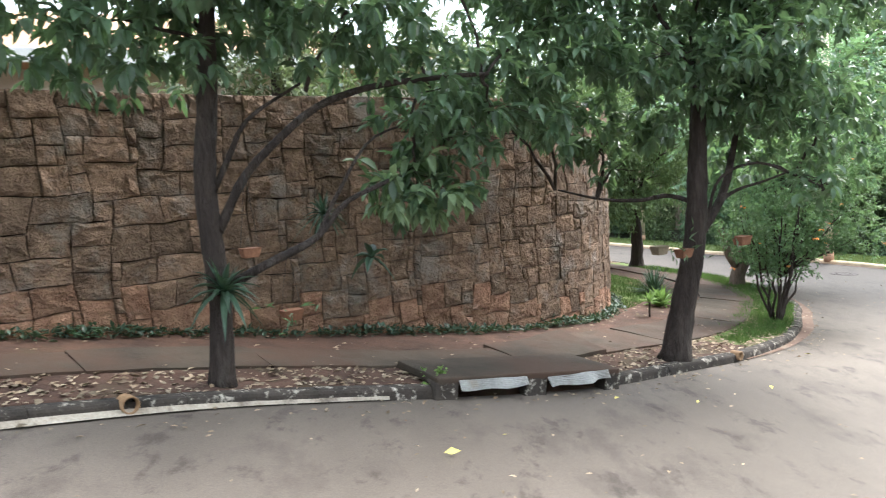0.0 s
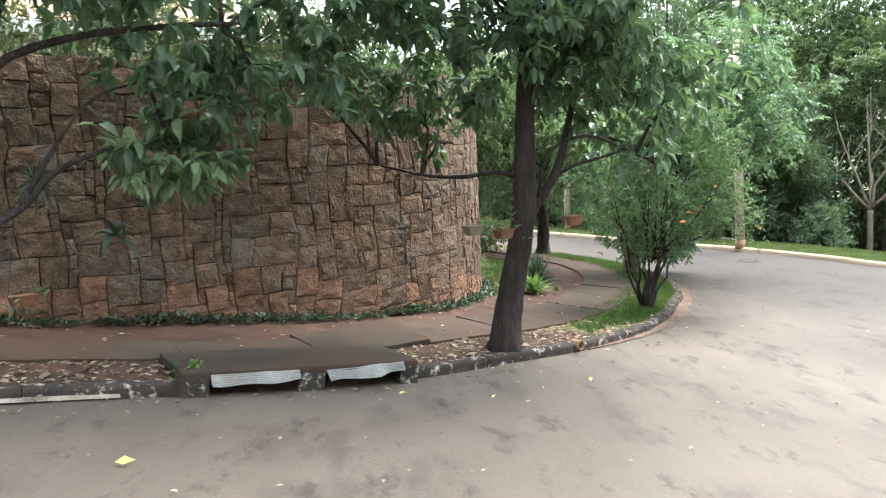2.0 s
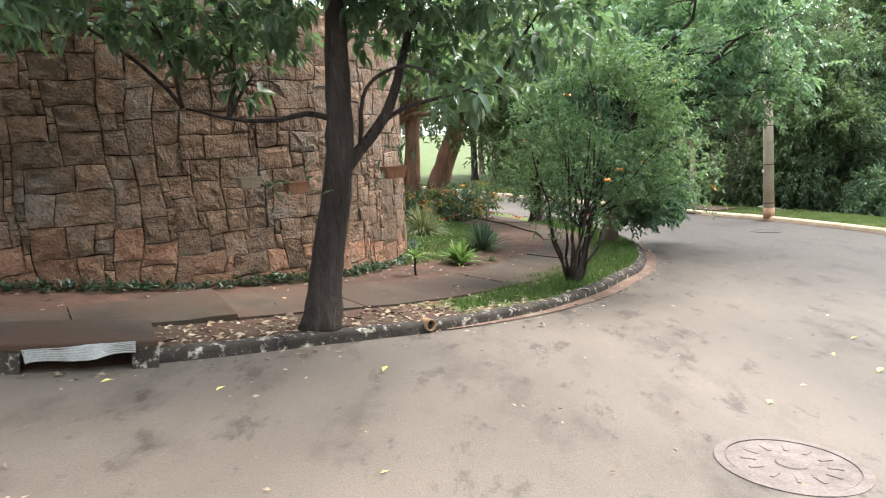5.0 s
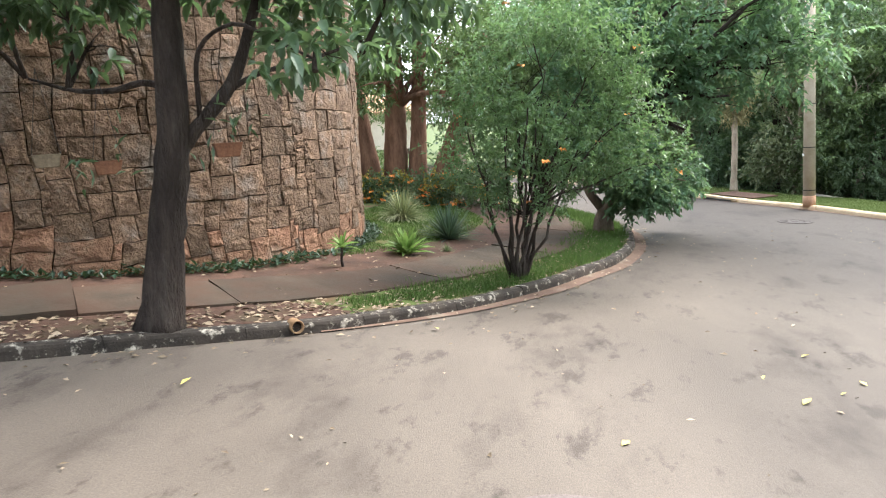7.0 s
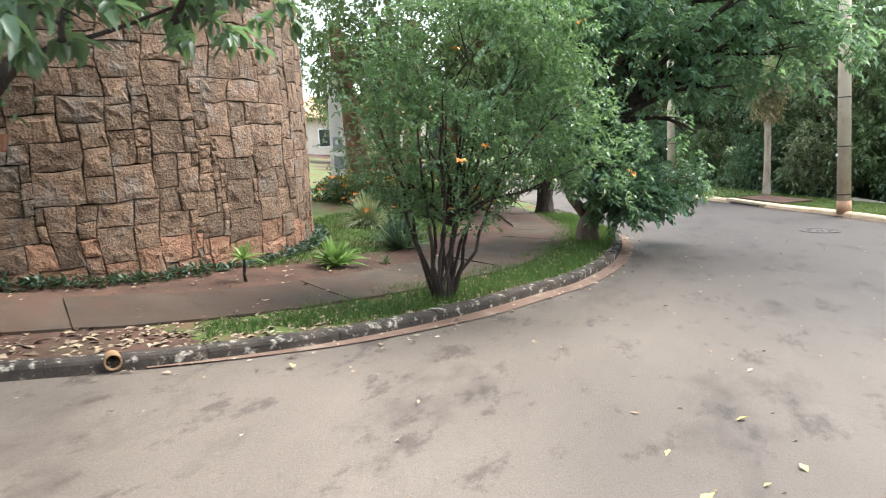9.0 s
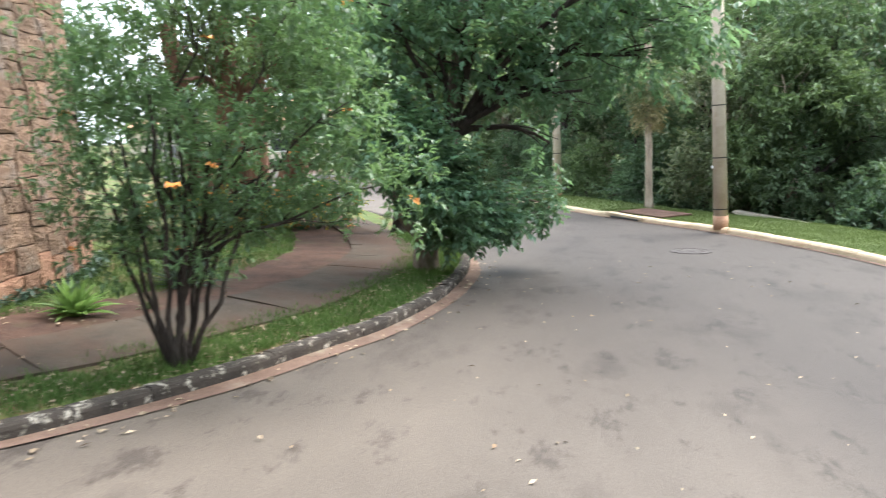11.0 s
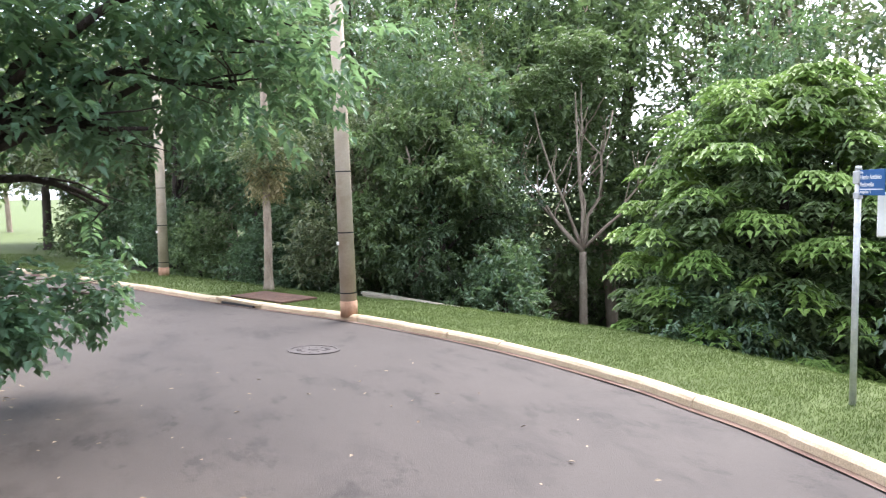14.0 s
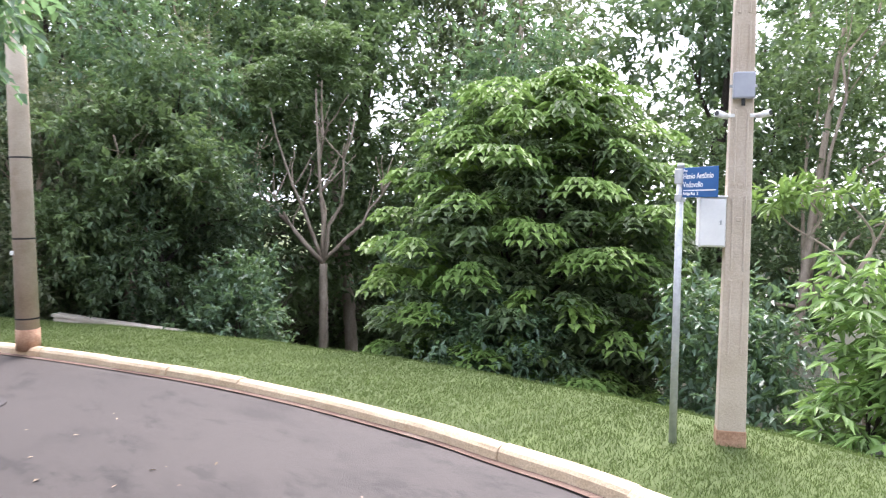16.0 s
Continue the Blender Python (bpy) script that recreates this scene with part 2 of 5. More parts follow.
def box(sx, sy, sz, at=(0, 0, 0), bevel=0.0, rot=(0, 0, 0)):
    bm = bmesh.new()
    bmesh.ops.create_cube(bm, size=1.0, matrix=Matrix.Diagonal((sx, sy, sz, 1)))
    if bevel:
        bmesh.ops.bevel(bm, geom=bm.edges[:], offset=bevel, segments=2, affect="EDGES", profile=0.5)
    bmesh.ops.transform(bm, matrix=pose(*at, *rot), verts=bm.verts[:])
    return bm


def join(*bms):
    out = bms[0]
    for b in bms[1:]:
        me = bpy.data.meshes.new("join")
        b.to_mesh(me)
        b.free()
        out.from_mesh(me)
        bpy.data.meshes.remove(me)
    return out


def tube_data(path, radii, seg=8, rough=0.0):
    """Vertices and faces of a round limb along a path."""
    p = np.asarray(path, float)
    r = np.asarray(radii, float)
    t = np.gradient(p, axis=0)
    t /= np.linalg.norm(t, axis=1)[:, None] + 1e-9
    ref = np.array([0.31, 0.95, 0.05])
    a = np.cross(t, ref)
    a /= np.linalg.norm(a, axis=1)[:, None] + 1e-9
    b = np.cross(t, a)
    ang = np.linspace(0, 2 * np.pi, seg, endpoint=False)
    wob = 1 + rough * RNG.normal(size=(len(p), seg))
    ring = (np.cos(ang)[None, :, None] * a[:, None] + np.sin(ang)[None, :, None] * b[:, None]) * (r[:, None] * wob)[:, :, None] + p[:, None]
    verts = ring.reshape(-1, 3)
    faces = []
    for i in range(len(p) - 1):
        for k in range(seg):
            k2 = (k + 1) % seg
            faces.append((i * seg + k, i * seg + k2, (i + 1) * seg + k2, (i + 1) * seg + k))
    faces.append(tuple(range((len(p) - 1) * seg, len(p) * seg)))
    faces.append(tuple(range(seg - 1, -1, -1)))
    return verts, faces


def merge(datas):
    vs, fs, n = [], [], 0
    for v, f in datas:
        vs.append(np.asarray(v))
        fs += [tuple(i + n for i in q) for q in f]
        n += len(v)
    return np.concatenate(vs), fs


def curve(points, step=0.25):
    """A smooth line through plan points, evenly sampled."""
    p = np.asarray(points, float)
    q = np.vstack([2 * p[0] - p[1], p, 2 * p[-1] - p[-2]])
    out = []
    for i in range(1, len(q) - 2):
        n = max(2, int(np.linalg.norm(q[i + 1] - q[i]) / 0.05))
        for s in np.linspace(0, 1, n, endpoint=False):
            out.append(0.5 * (2 * q[i] + (q[i + 1] - q[i - 1]) * s + (2 * q[i - 1] - 5 * q[i] + 4 * q[i + 1] - q[i + 2]) * s ** 2
                              + (3 * q[i] - q[i - 1] - 3 * q[i + 1] + q[i + 2]) * s ** 3))
    out = np.array(out + [p[-1]])
    d = np.concatenate([[0], np.cumsum(np.linalg.norm(np.diff(out, axis=0), axis=1))])
    s = np.arange(0, d[-1], step)
    return np.stack([np.interp(s, d, out[:, k]) for k in range(p.shape[1])], axis=1)


def side(P, line):
    """Signed distance of plan points from a line: positive to the left of its direction."""
    P = np.atleast_2d(P)
    a, b = line[:-1], line[1:]
    best = np.full(len(P), 1e9)
    sign = np.ones(len(P))
    for p0, p1 in zip(a, b):
        d = p1 - p0
        w = P - p0
        k = np.clip((w @ d) / (d @ d), 0, 1)
        e = w - k[:, None] * d
        dist = np.hypot(e[:, 0], e[:, 1])
        near = dist < best - 1e-6
        best[near] = dist[near]
        sign[near] = np.sign(d[0] * w[near, 1] - d[1] * w[near, 0])
    return best * np.where(sign == 0, 1, sign)


def road_z(x, y):
    """Height of the sloping street."""
    s = 0.75 * np.asarray(x, float) + 0.25 * np.asarray(y, float)
    down = -1.6 * (1 - np.exp(-np.maximum(s, 0) / 6.5))
    up = 1.5 * (1 - np.exp(np.minimum(s, 0) * 0.164))
    return down + up - 0.015 * np.clip(np.asarray(y, float) - 15, 0, 60)


def rumple(x, y, f=1.0):
    return (np.sin(1.7 * f * x + 0.6) * np.cos(2.3 * f * y + 1.1) + 0.6 * np.sin(4.1 * f * x - 3.3 * f * y) + 0.4 * np.cos(7.3 * f * y + 5.1 * f * x)) / 2


KL = curve([(-40, -31), (-16, -8), (-9, -1.6), (-5, 2.15), (-2.66, 4.38), (-1.62, 5.34), (-0.88, 5.84), (-0.18, 6.23), (0.94, 6.83), (1.57, 7.25),
            (2.53, 8.08), (3.2, 8.62), (3.85, 9.2), (4.56, 10.0), (5.25, 11.1), (5.7, 12.05), (6.08, 12.9), (6.38, 14.2), (6.47, 15.5), (6.42, 16.5),
            (6.27, 17.33), (5.6, 19.3), (4.4, 21.8), (2.4, 25.4), (-1, 31), (-5, 38), (-12, 50), (-30, 80)], 0.2)
KR = curve([(-34, -38), (-10, -15), (-2, -7.5), (3, -3), (6, 0), (8.4, 3), (10.2, 6.5), (11.3, 9.5), (11.9, 12), (12.05, 13.6), (12.0, 14.4), (11.93, 15.3),
            (11.66, 16.85), (11.2, 18.4), (10.3, 20.5), (9.3, 22.2), (8.5, 23.6), (7.1, 26.4), (5.4, 29.5), (1.75, 36), (-1.2, 41.6), (-8, 54), (-26, 84)], 0.2)
WALL = curve([(-16, -4.5), (-9, 1.7), (-5.5, 4.75), (-3.72, 6.2), (-2.24, 7.5), (-0.96, 8.38), (-0.48, 8.69), (0.16, 9.08), (1.0, 9.7), (1.95, 10.62), (2.45, 11.5),
              (2.69, 12.4), (2.69, 13.2), (2.45, 14.15), (1.95, 15.0), (1.2, 15.7), (0.2, 16.2), (-1.5, 16.6), (-5, 17.0)], 0.1)
WALL_TOP = 2.43


def island_z(x, y, d):
    """Height behind the old kerb, d metres from it."""
    return road_z(x, y) + 0.09 + 0.02 * np.clip(d - 0.4, 0, 3) + 0.012 * rumple(x, y)


def verge_z(x, y, d):
    """Height behind the pale kerb: a mown bank, then a fall into the wood."""
    fall = np.clip(d - 1.9, 0, 9)
    return road_z(x, y) + 0.09 + 0.02 * np.sin(np.clip(d / 1.9, 0, 1) * np.pi) - 0.34 * fall + 0.01 * rumple(x, y)


# ---- ground: one sheet to the horizon ----
def ground():
    def axis(lo, hi, step, far):
        mid = np.arange(lo, hi + 1e-6, step)
        out = [lo - 0.3 * (1.45 ** k - 1) / 0.45 for k in range(1, far)][::-1]
        return np.array(out + list(mid) + [hi + 0.3 * (1.45 ** k - 1) / 0.45 for k in range(1, far)])
    xs, ys = axis(-8, 17, 0.1, 22), axis(-6, 28, 0.1, 22)
    X, Y = np.meshgrid(xs, ys)
    P = np.stack([X.ravel(), Y.ravel()], 1)
    inner = (np.abs(P[:, 0]) < 70) & (np.abs(P[:, 1]) < 90)
    dl, dr = np.full(len(P), -5.0), np.full(len(P), 50.0)
    dl[inner], dr[inner] = side(P[inner], KL), -side(P[inner], KR)
    dr[~inner] = 12.0
    for d, sgn, line in ((dl, 1, KL), (dr, 1, KR)):
        for i in np.where((d > -0.05) & (d < 0.085))[0]:
            k = np.argmin(np.hypot(*(line - P[i]).T))
            tangent = line[min(k + 1, len(line) - 1)] - line[max(k - 1, 0)]
            nrm = np.array([-tangent[1], tangent[0]]) / np.linalg.norm(tangent)
            if line is KR:
                nrm = -nrm
            P[i] += nrm * (0.02 - d[i])
            d[i] = 0.02
    x, y = P[:, 0], P[:, 1]
    z = road_z(x, y) - 0.05
    left, right = dl > 0.05, (dr > 0.05) & (dl <= 0.05)
    z = np.where(left, island_z(x, y, dl), z)
    z = np.where(right, verge_z(x, y, dr), z)
    # beyond the far bend the land lies open and level with the street
    open_land = right & (y > 33)
    z = np.where(open_land, road_z(x, y) + 0.09 + 0.012 * np.clip(dr, 0, 60), z)
    verts = np.stack([x, y, z], 1)
    nx = len(xs)
    I = np.arange(len(xs) - 1)[None, :] + nx * np.arange(len(ys) - 1)[:, None]
    I = I.ravel()
    faces = np.stack([I, I + 1, I + nx + 1, I + nx], 1)
    c = P[faces].mean(1)
    fl, fr = dl[faces].mean(1), dr[faces].mean(1)
    wob = 0.25 * rumple(c[:, 0], c[:, 1], 1.4)
    idx = np.zeros(len(faces), int)
    strip = (fl > 0) & (fl + wob < 0.85) & (c[:, 1] > 9.4 + wob)
    inside = (fl + wob > 2.5) & (c[:, 1] + 1.5 * wob > 11.9)
    idx[strip | inside] = 1
    idx[(fr > 0) & (fl < 0)] = 2
    idx[(fr > 2.6 + wob) & (fl < 0) & (c[:, 1] < 33)] = 3
    ob = piece("ground", verts, faces, [SOIL, LAWN, VERGE, FOREST], smooth=True, index=idx)
    return tagged(ob, "red soil and mown grass sloping beside the street", "ground", kind="structure")


ground()


def strip(name, line, d0, d1, z0, z1, material, label, category, taper=False, sides=1):
    """A band along a line between two offsets to its left (sides=1) or right (-1), with heights over the street."""
    t = np.gradient(line, axis=0)
    n = np.stack([-t[:, 1], t[:, 0]], 1) / np.linalg.norm(t, axis=1)[:, None] * sides
    w = np.clip(np.minimum(np.arange(len(line)), np.arange(len(line))[::-1]) / 14.0, 0.04, 1)[:, None] if taper else 1.0
    a, b = line + n * d0 * w, line + n * d1
    va = np.column_stack([a, road_z(*a.T) + z0])
    vb = np.column_stack([b, road_z(*b.T) + z1])
    k = len(line)
    faces = [(i, i + 1, k + i + 1, k + i) if sides < 0 else (i, k + i, k + i + 1, i + 1) for i in range(k - 1)]
    ob = piece(name, np.vstack([va, vb]), faces, material, smooth=True)
    return tagged(ob, label, category, kind="structure")


def road():
    """The asphalt between the kerbs, laid as a ribbon with eleven rows across."""
    k = 900
    a = np.stack([np.interp(np.linspace(0, 1, k), np.linspace(0, 1, len(KL)), KL[:, j]) for j in (0, 1)], 1)
    b = []
    for p in a:
        b.append(KR[np.argmin(np.hypot(*(KR - p).T))])
    b = np.array(b)
    ker = np.ones(31) / 31
    b = np.stack([np.convolve(np.pad(b[:, j], 15, mode="edge"), ker, "valid") for j in (0, 1)], 1)
    across = np.linspace(-0.02, 1.06, 14)
    V = a[:, None] * (1 - across)[None, :, None] + b[:, None] * across[None, :, None]
    V = V.reshape(-1, 2)
    crown = 0.03 * np.tile(np.sin(np.clip(across, 0, 1) * np.pi), k)
    verts = np.column_stack([V, road_z(*V.T) + crown + 0.004 * rumple(V[:, 0], V[:, 1], 1.3)])
    w = len(across)
    faces = [(i * w + j + 1, i * w + j, (i + 1) * w + j, (i + 1) * w + j + 1) for i in range(k - 1) for j in range(w - 1)]
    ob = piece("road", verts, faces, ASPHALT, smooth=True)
    tagged(ob, "worn brownish grey asphalt street with dark patches", "road", kind="structure")


road()


# ---- retaining wall core ----
def wall_core():
    t = np.gradient(WALL, axis=0)
    n = np.stack([-t[:, 1], t[:, 0]], 1) / np.linalg.norm(t, axis=1)[:, None]
    a, b = WALL + n * 0.035, WALL + n * 0.5
    k = len(WALL)
    low = road_z(*WALL.T) - 0.1
    rings = [np.column_stack([a, low]), np.column_stack([a, np.full(k, WALL_TOP - 0.02)]), np.column_stack([b, np.full(k, WALL_TOP - 0.02)]), np.column_stack([b, low])]
    faces = []
    for r in range(3):
        for i in range(k - 1):
            faces.append((r * k + i, r * k + i + 1, (r + 1) * k + i + 1, (r + 1) * k + i))
    faces += [(0, k, 2 * k, 3 * k), (k - 1, 4 * k - 1, 3 * k - 1, 2 * k - 1)]
    ob = piece("wall_stone", np.vstack(rings), faces, MORTAR)
    return tagged(ob, "tall curved retaining wall of rough brown granite blocks", "wall", kind="structure")


stone_wall = wall_core()


# ---- foliage ----
def leaf_cloud(P, D, U, L, W, fold=0.25, droop=0.15, fine=False):
    """One mesh of folded pointed leaves: bases P, directions D, upward hints U, lengths L, widths W."""
    D = D / (np.linalg.norm(D, axis=1)[:, None] + 1e-9)
    S = np.cross(D, U)
    S /= np.linalg.norm(S, axis=1)[:, None] + 1e-9
    N = np.cross(S, D)
    L, W = L[:, None], W[:, None]
    tip = P + D * L - N * L * droop
    mid = P + D * L * 0.45
    lft = mid + S * W * 0.5 + N * W * fold
    rgt = mid - S * W * 0.5 + N * W * fold
    n = len(P)
    i = np.arange(n)
    if fine:
        # a pointed oval blade with a keel: two stations on each side and one on the midrib
        low, high = P + D * L * 0.28, P + D * L * 0.66 - N * L * droop * 0.35
        rib = P + D * L * 0.48 - N * L * droop * 0.15
        verts = np.stack([P, low + S * W * 0.46 + N * W * fold, high + S * W * 0.40 + N * W * fold, tip, high - S * W * 0.40 + N * W * fold, low - S * W * 0.46 + N * W * fold, rib], 1).reshape(-1, 3)
        i = i * 7
        faces = np.concatenate([np.stack([i + a, i + (a + 1) % 6, i + 6], 1) for a in range(6)])
    else:
        verts = np.stack([P, lft, tip, rgt], 1).reshape(-1, 3)
        i = i * 4
        faces = np.concatenate([np.stack([i, i + 1, i + 2], 1), np.stack([i, i + 2, i + 3], 1)])
    return verts, faces


def fast_mesh(name, verts, faces, material):
    """Triangle mesh straight from arrays."""
    me = bpy.data.meshes.new(name)
    me.vertices.add(len(verts))
    me.vertices.foreach_set("co", np.ascontiguousarray(verts, dtype=np.float32).ravel())
    f = np.ascontiguousarray(faces, dtype=np.int32)
    me.loops.add(f.size)
    me.loops.foreach_set("vertex_index", f.ravel())
    me.polygons.add(len(f))
    me.polygons.foreach_set("loop_start", np.arange(0, f.size, 3, dtype=np.int32))
    me.materials.append(material)
    me.update(calc_edges=True)
    return me


def blob_points(blobs, n, gap=0.15, freq=1.6, shell=0.55):
    """Points spread in ellipsoids, denser near their skin, with gaps."""
    vol = np.array([b[1][0] * b[1][1] * b[1][2] for b in blobs]) ** 0.8
    counts = np.maximum(1, (n * vol / vol.sum()).astype(int))
    P, O = [], []
    for (c, r), k in zip(blobs, counts):
        q = RNG.normal(size=(k * 2, 3))
        q /= np.linalg.norm(q, axis=1)[:, None]
        rad = RNG.uniform(0.15, 1, size=len(q)) ** shell
        lump = 1 + 0.22 * np.sin(q[:, 0] * 5 + c[0]) * np.cos(q[:, 2] * 4 + c[1]) + 0.15 * np.sin(q[:, 1] * 9 + c[2] * 3)
        p = np.asarray(c) + q * (rad * lump)[:, None] * np.asarray(r)
        v = np.sin(p[:, 0] * freq * 2.1 + p[:, 2] * freq) + np.sin(p[:, 1] * freq * 1.7 - p[:, 0] * freq * 0.8 + 2) + np.sin(p[:, 2] * freq * 2.9 + p[:, 1] * freq + 1)
        keep = v > -3 + 6 * gap
        p, q = p[keep][:k], q[keep][:k]
        P.append(p)
        O.append(q)
    return np.concatenate(P), np.concatenate(O)


def crown(name, blobs, twigs, per, leaf, width, material, parent, style="spray", gap=0.25, droop=0.35, label="", fine=False, shell=0.55, spread=0.9):
    """A crown of many twigs, each with several leaves. style: spray, pinnate (paired leaflets), whorl (fans), tuft (hanging fans), fan (flat leaf sprays, 40 leaflets)."""
    P, O = blob_points(blobs, twigs, gap, shell=shell)
    k = len(P)
    A = O * 0.8 + RNG.normal(size=(k, 3)) * 0.55
    A[:, 2] -= droop
    A /= np.linalg.norm(A, axis=1)[:, None]
    j = np.tile(np.arange(per), k)
    P, A = np.repeat(P, per, 0), np.repeat(A, per, 0)
    up = np.tile([0.0, 0.0, 1.0], (len(P), 1)) + RNG.normal(size=(len(P), 3)) * 0.25
    S = np.cross(A, up)
    S /= np.linalg.norm(S, axis=1)[:, None] + 1e-9
    size = leaf * RNG.uniform(0.7, 1.25, len(P))
    if style == "pinnate":
        sgn = np.where(j % 2 == 0, 1.0, -1.0)[:, None]
        along = (j // 2 + 0.5)[:, None] * leaf * 0.5
        B = P + A * along
        D = S * sgn + A * 0.5 + RNG.normal(size=P.shape) * 0.1
        D[:, 2] -= 0.25
    elif style == "whorl":
        ang = (j * 2 * np.pi / per + RNG.uniform(0, 0.7, len(P)))[:, None]
        N = np.cross(S, A)
        H = np.column_stack([O.repeat(per, 0)[:, :2], np.zeros(len(P))])
        X = np.tile([1.0, 0, 0], (len(P), 1))
        Y = np.tile([0, 1.0, 0], (len(P), 1))
        D = X * np.cos(ang) + Y * np.sin(ang) + H * 0.6
        D[:, 2] += -0.25 + RNG.normal(size=len(P)) * 0.12 + np.repeat(RNG.normal(size=k) * 0.25, per) * np.cos(ang[:, 0])
        B = P + D * leaf * 0.08
    elif style == "fan":
        # a flat spray: five ribs spread outward, each with paired leaflets
        rib, pair = j // 8, j % 8
        base = np.arctan2(O[:, 1], O[:, 0]) + RNG.normal(size=k) * 0.35
        ang = np.repeat(base, per) + (rib - 2) * 0.62 + RNG.normal(size=len(P)) * 0.05
        out = np.column_stack([np.cos(ang), np.sin(ang), np.repeat(RNG.normal(size=k) * 0.12, per) - 0.12])
        S = np.column_stack([-np.sin(ang), np.cos(ang), np.zeros(len(P))])
        reach = ((pair // 2 + 0.7) * leaf * 0.42)[:, None]
        B = P + out * reach
        B[:, 2] -= 0.35 * reach[:, 0] ** 2 / leaf
        D = out * 0.75 + S * np.where(pair % 2 == 0, 1.0, -1.0)[:, None] * 0.75 + RNG.normal(size=P.shape) * 0.08
        D[:, 2] -= 0.22
        up = np.tile([0.0, 0.0, 1.0], (len(P), 1))
    elif style == "tuft":
        # leaves fan out round the twig's end and hang
        ang = (j * 2.4 + np.repeat(RNG.uniform(0, 6.28, k), per))[:, None]
        N = np.cross(S, A)
        B = P + A * (RNG.uniform(0, 0.7, len(P))[:, None] * leaf)
        D = A * 0.45 + (S * np.cos(ang) + N * np.sin(ang)) * 0.8 + RNG.normal(size=P.shape) * 0.15
        D[:, 2] -= droop
    else:
        along = ((j + RNG.uniform(0, 1, len(P))) / per)[:, None] * leaf * 2.2
        B = P + A * along
        D = A * 0.6 + RNG.normal(size=P.shape) * spread
        D[:, 2] -= droop * 0.6
    verts, faces = leaf_cloud(B, D, up, size, size * width, fine=fine, droop=0.18)
    ob = new(name, fast_mesh(name, verts, faces, material))
    ob.parent = parent
    ob["kind"] = "stuff"
    if label:
        ob["label"] = label
    return ob


def bend(a, b, sag=0.15, n=7, wob=0.05):
    """A limb's path from a to b, bowed upward."""
    a, b = np.asarray(a, float), np.asarray(b, float)
    s = np.linspace(0, 1, n)[:, None]
    L = np.linalg.norm(b - a)
    p = a * (1 - s) + b * s
    p[:, 2] += (np.sin(s[:, 0] * np.pi) * sag * L)
    w = RNG.normal(size=(n, 3)) * wob * L * np.sin(s * np.pi)
    return p + w * 0.6


def limb(parent, path, r0, r1, bark, name="limb", seg=8, rough=0.06):
    v, f = tube_data(path, np.linspace(r0, r1, len(path)), seg, rough)
    return piece(name, v, f, bark, parent, smooth=True)


def fork(parent, start, blobs, r, bark, twigs=5, sag=0.12):
    """Limbs from a fork into each clump of the crown, with thin twigs inside it."""
    bits = []
    starts = [np.asarray(q, float) for q in (start if isinstance(start, list) else [start])]
    for c, rad in blobs:
        near = min(starts, key=lambda q: np.linalg.norm(np.asarray(c) - q))
        path = bend(near, c, sag)
        limb(parent, path, r, r * 0.35, bark)
        for _ in range(twigs):
            q = RNG.normal(size=3)
            q /= np.linalg.norm(q)
            s = path[RNG.integers(3, len(path))]
            bits.append(tube_data(bend(s, np.asarray(c) + q * np.asarray(rad) * 0.8, 0.05, 5), np.linspace(r * 0.3, r * 0.08, 5), 5))
    v, f = merge(bits)
    piece("twig_mass", v, f, bark, parent, smooth=True)["kind"] = "stuff"


def trunk(parent, path, radii, bark, seg=14, rough=0.05, flare=1.5):
    p = curve(path, 0.12)
    r = np.interp(np.linspace(0, 1, len(p)), np.linspace(0, 1, len(radii)), radii)
    h = p[:, 2] - p[0, 2]
    r = r * (1 + (flare - 1) * np.exp(-h / 0.12))
    v, f = tube_data(p, r, seg, rough)
    return piece("trunk", v, f, bark, parent, smooth=True)


def local(points, base):
    return [tuple(np.asarray(p) - np.asarray(base)) for p in points]


def rel(blobs, base):
    return [(np.asarray(c) - np.asarray(base), r) for c, r in blobs]


def ground_at(x, y):
    dl, dr = side(np.array([[x, y]]), KL)[0], -side(np.array([[x, y]]), KR)[0]
    if dl > 0:
        return float(island_z(x, y, dl))
    if dr > 0:
        return float(verge_z(x, y, dr)) if y < 33 else float(road_z(x, y) + 0.09 + 0.012 * dr)
    return float(road_z(x, y))


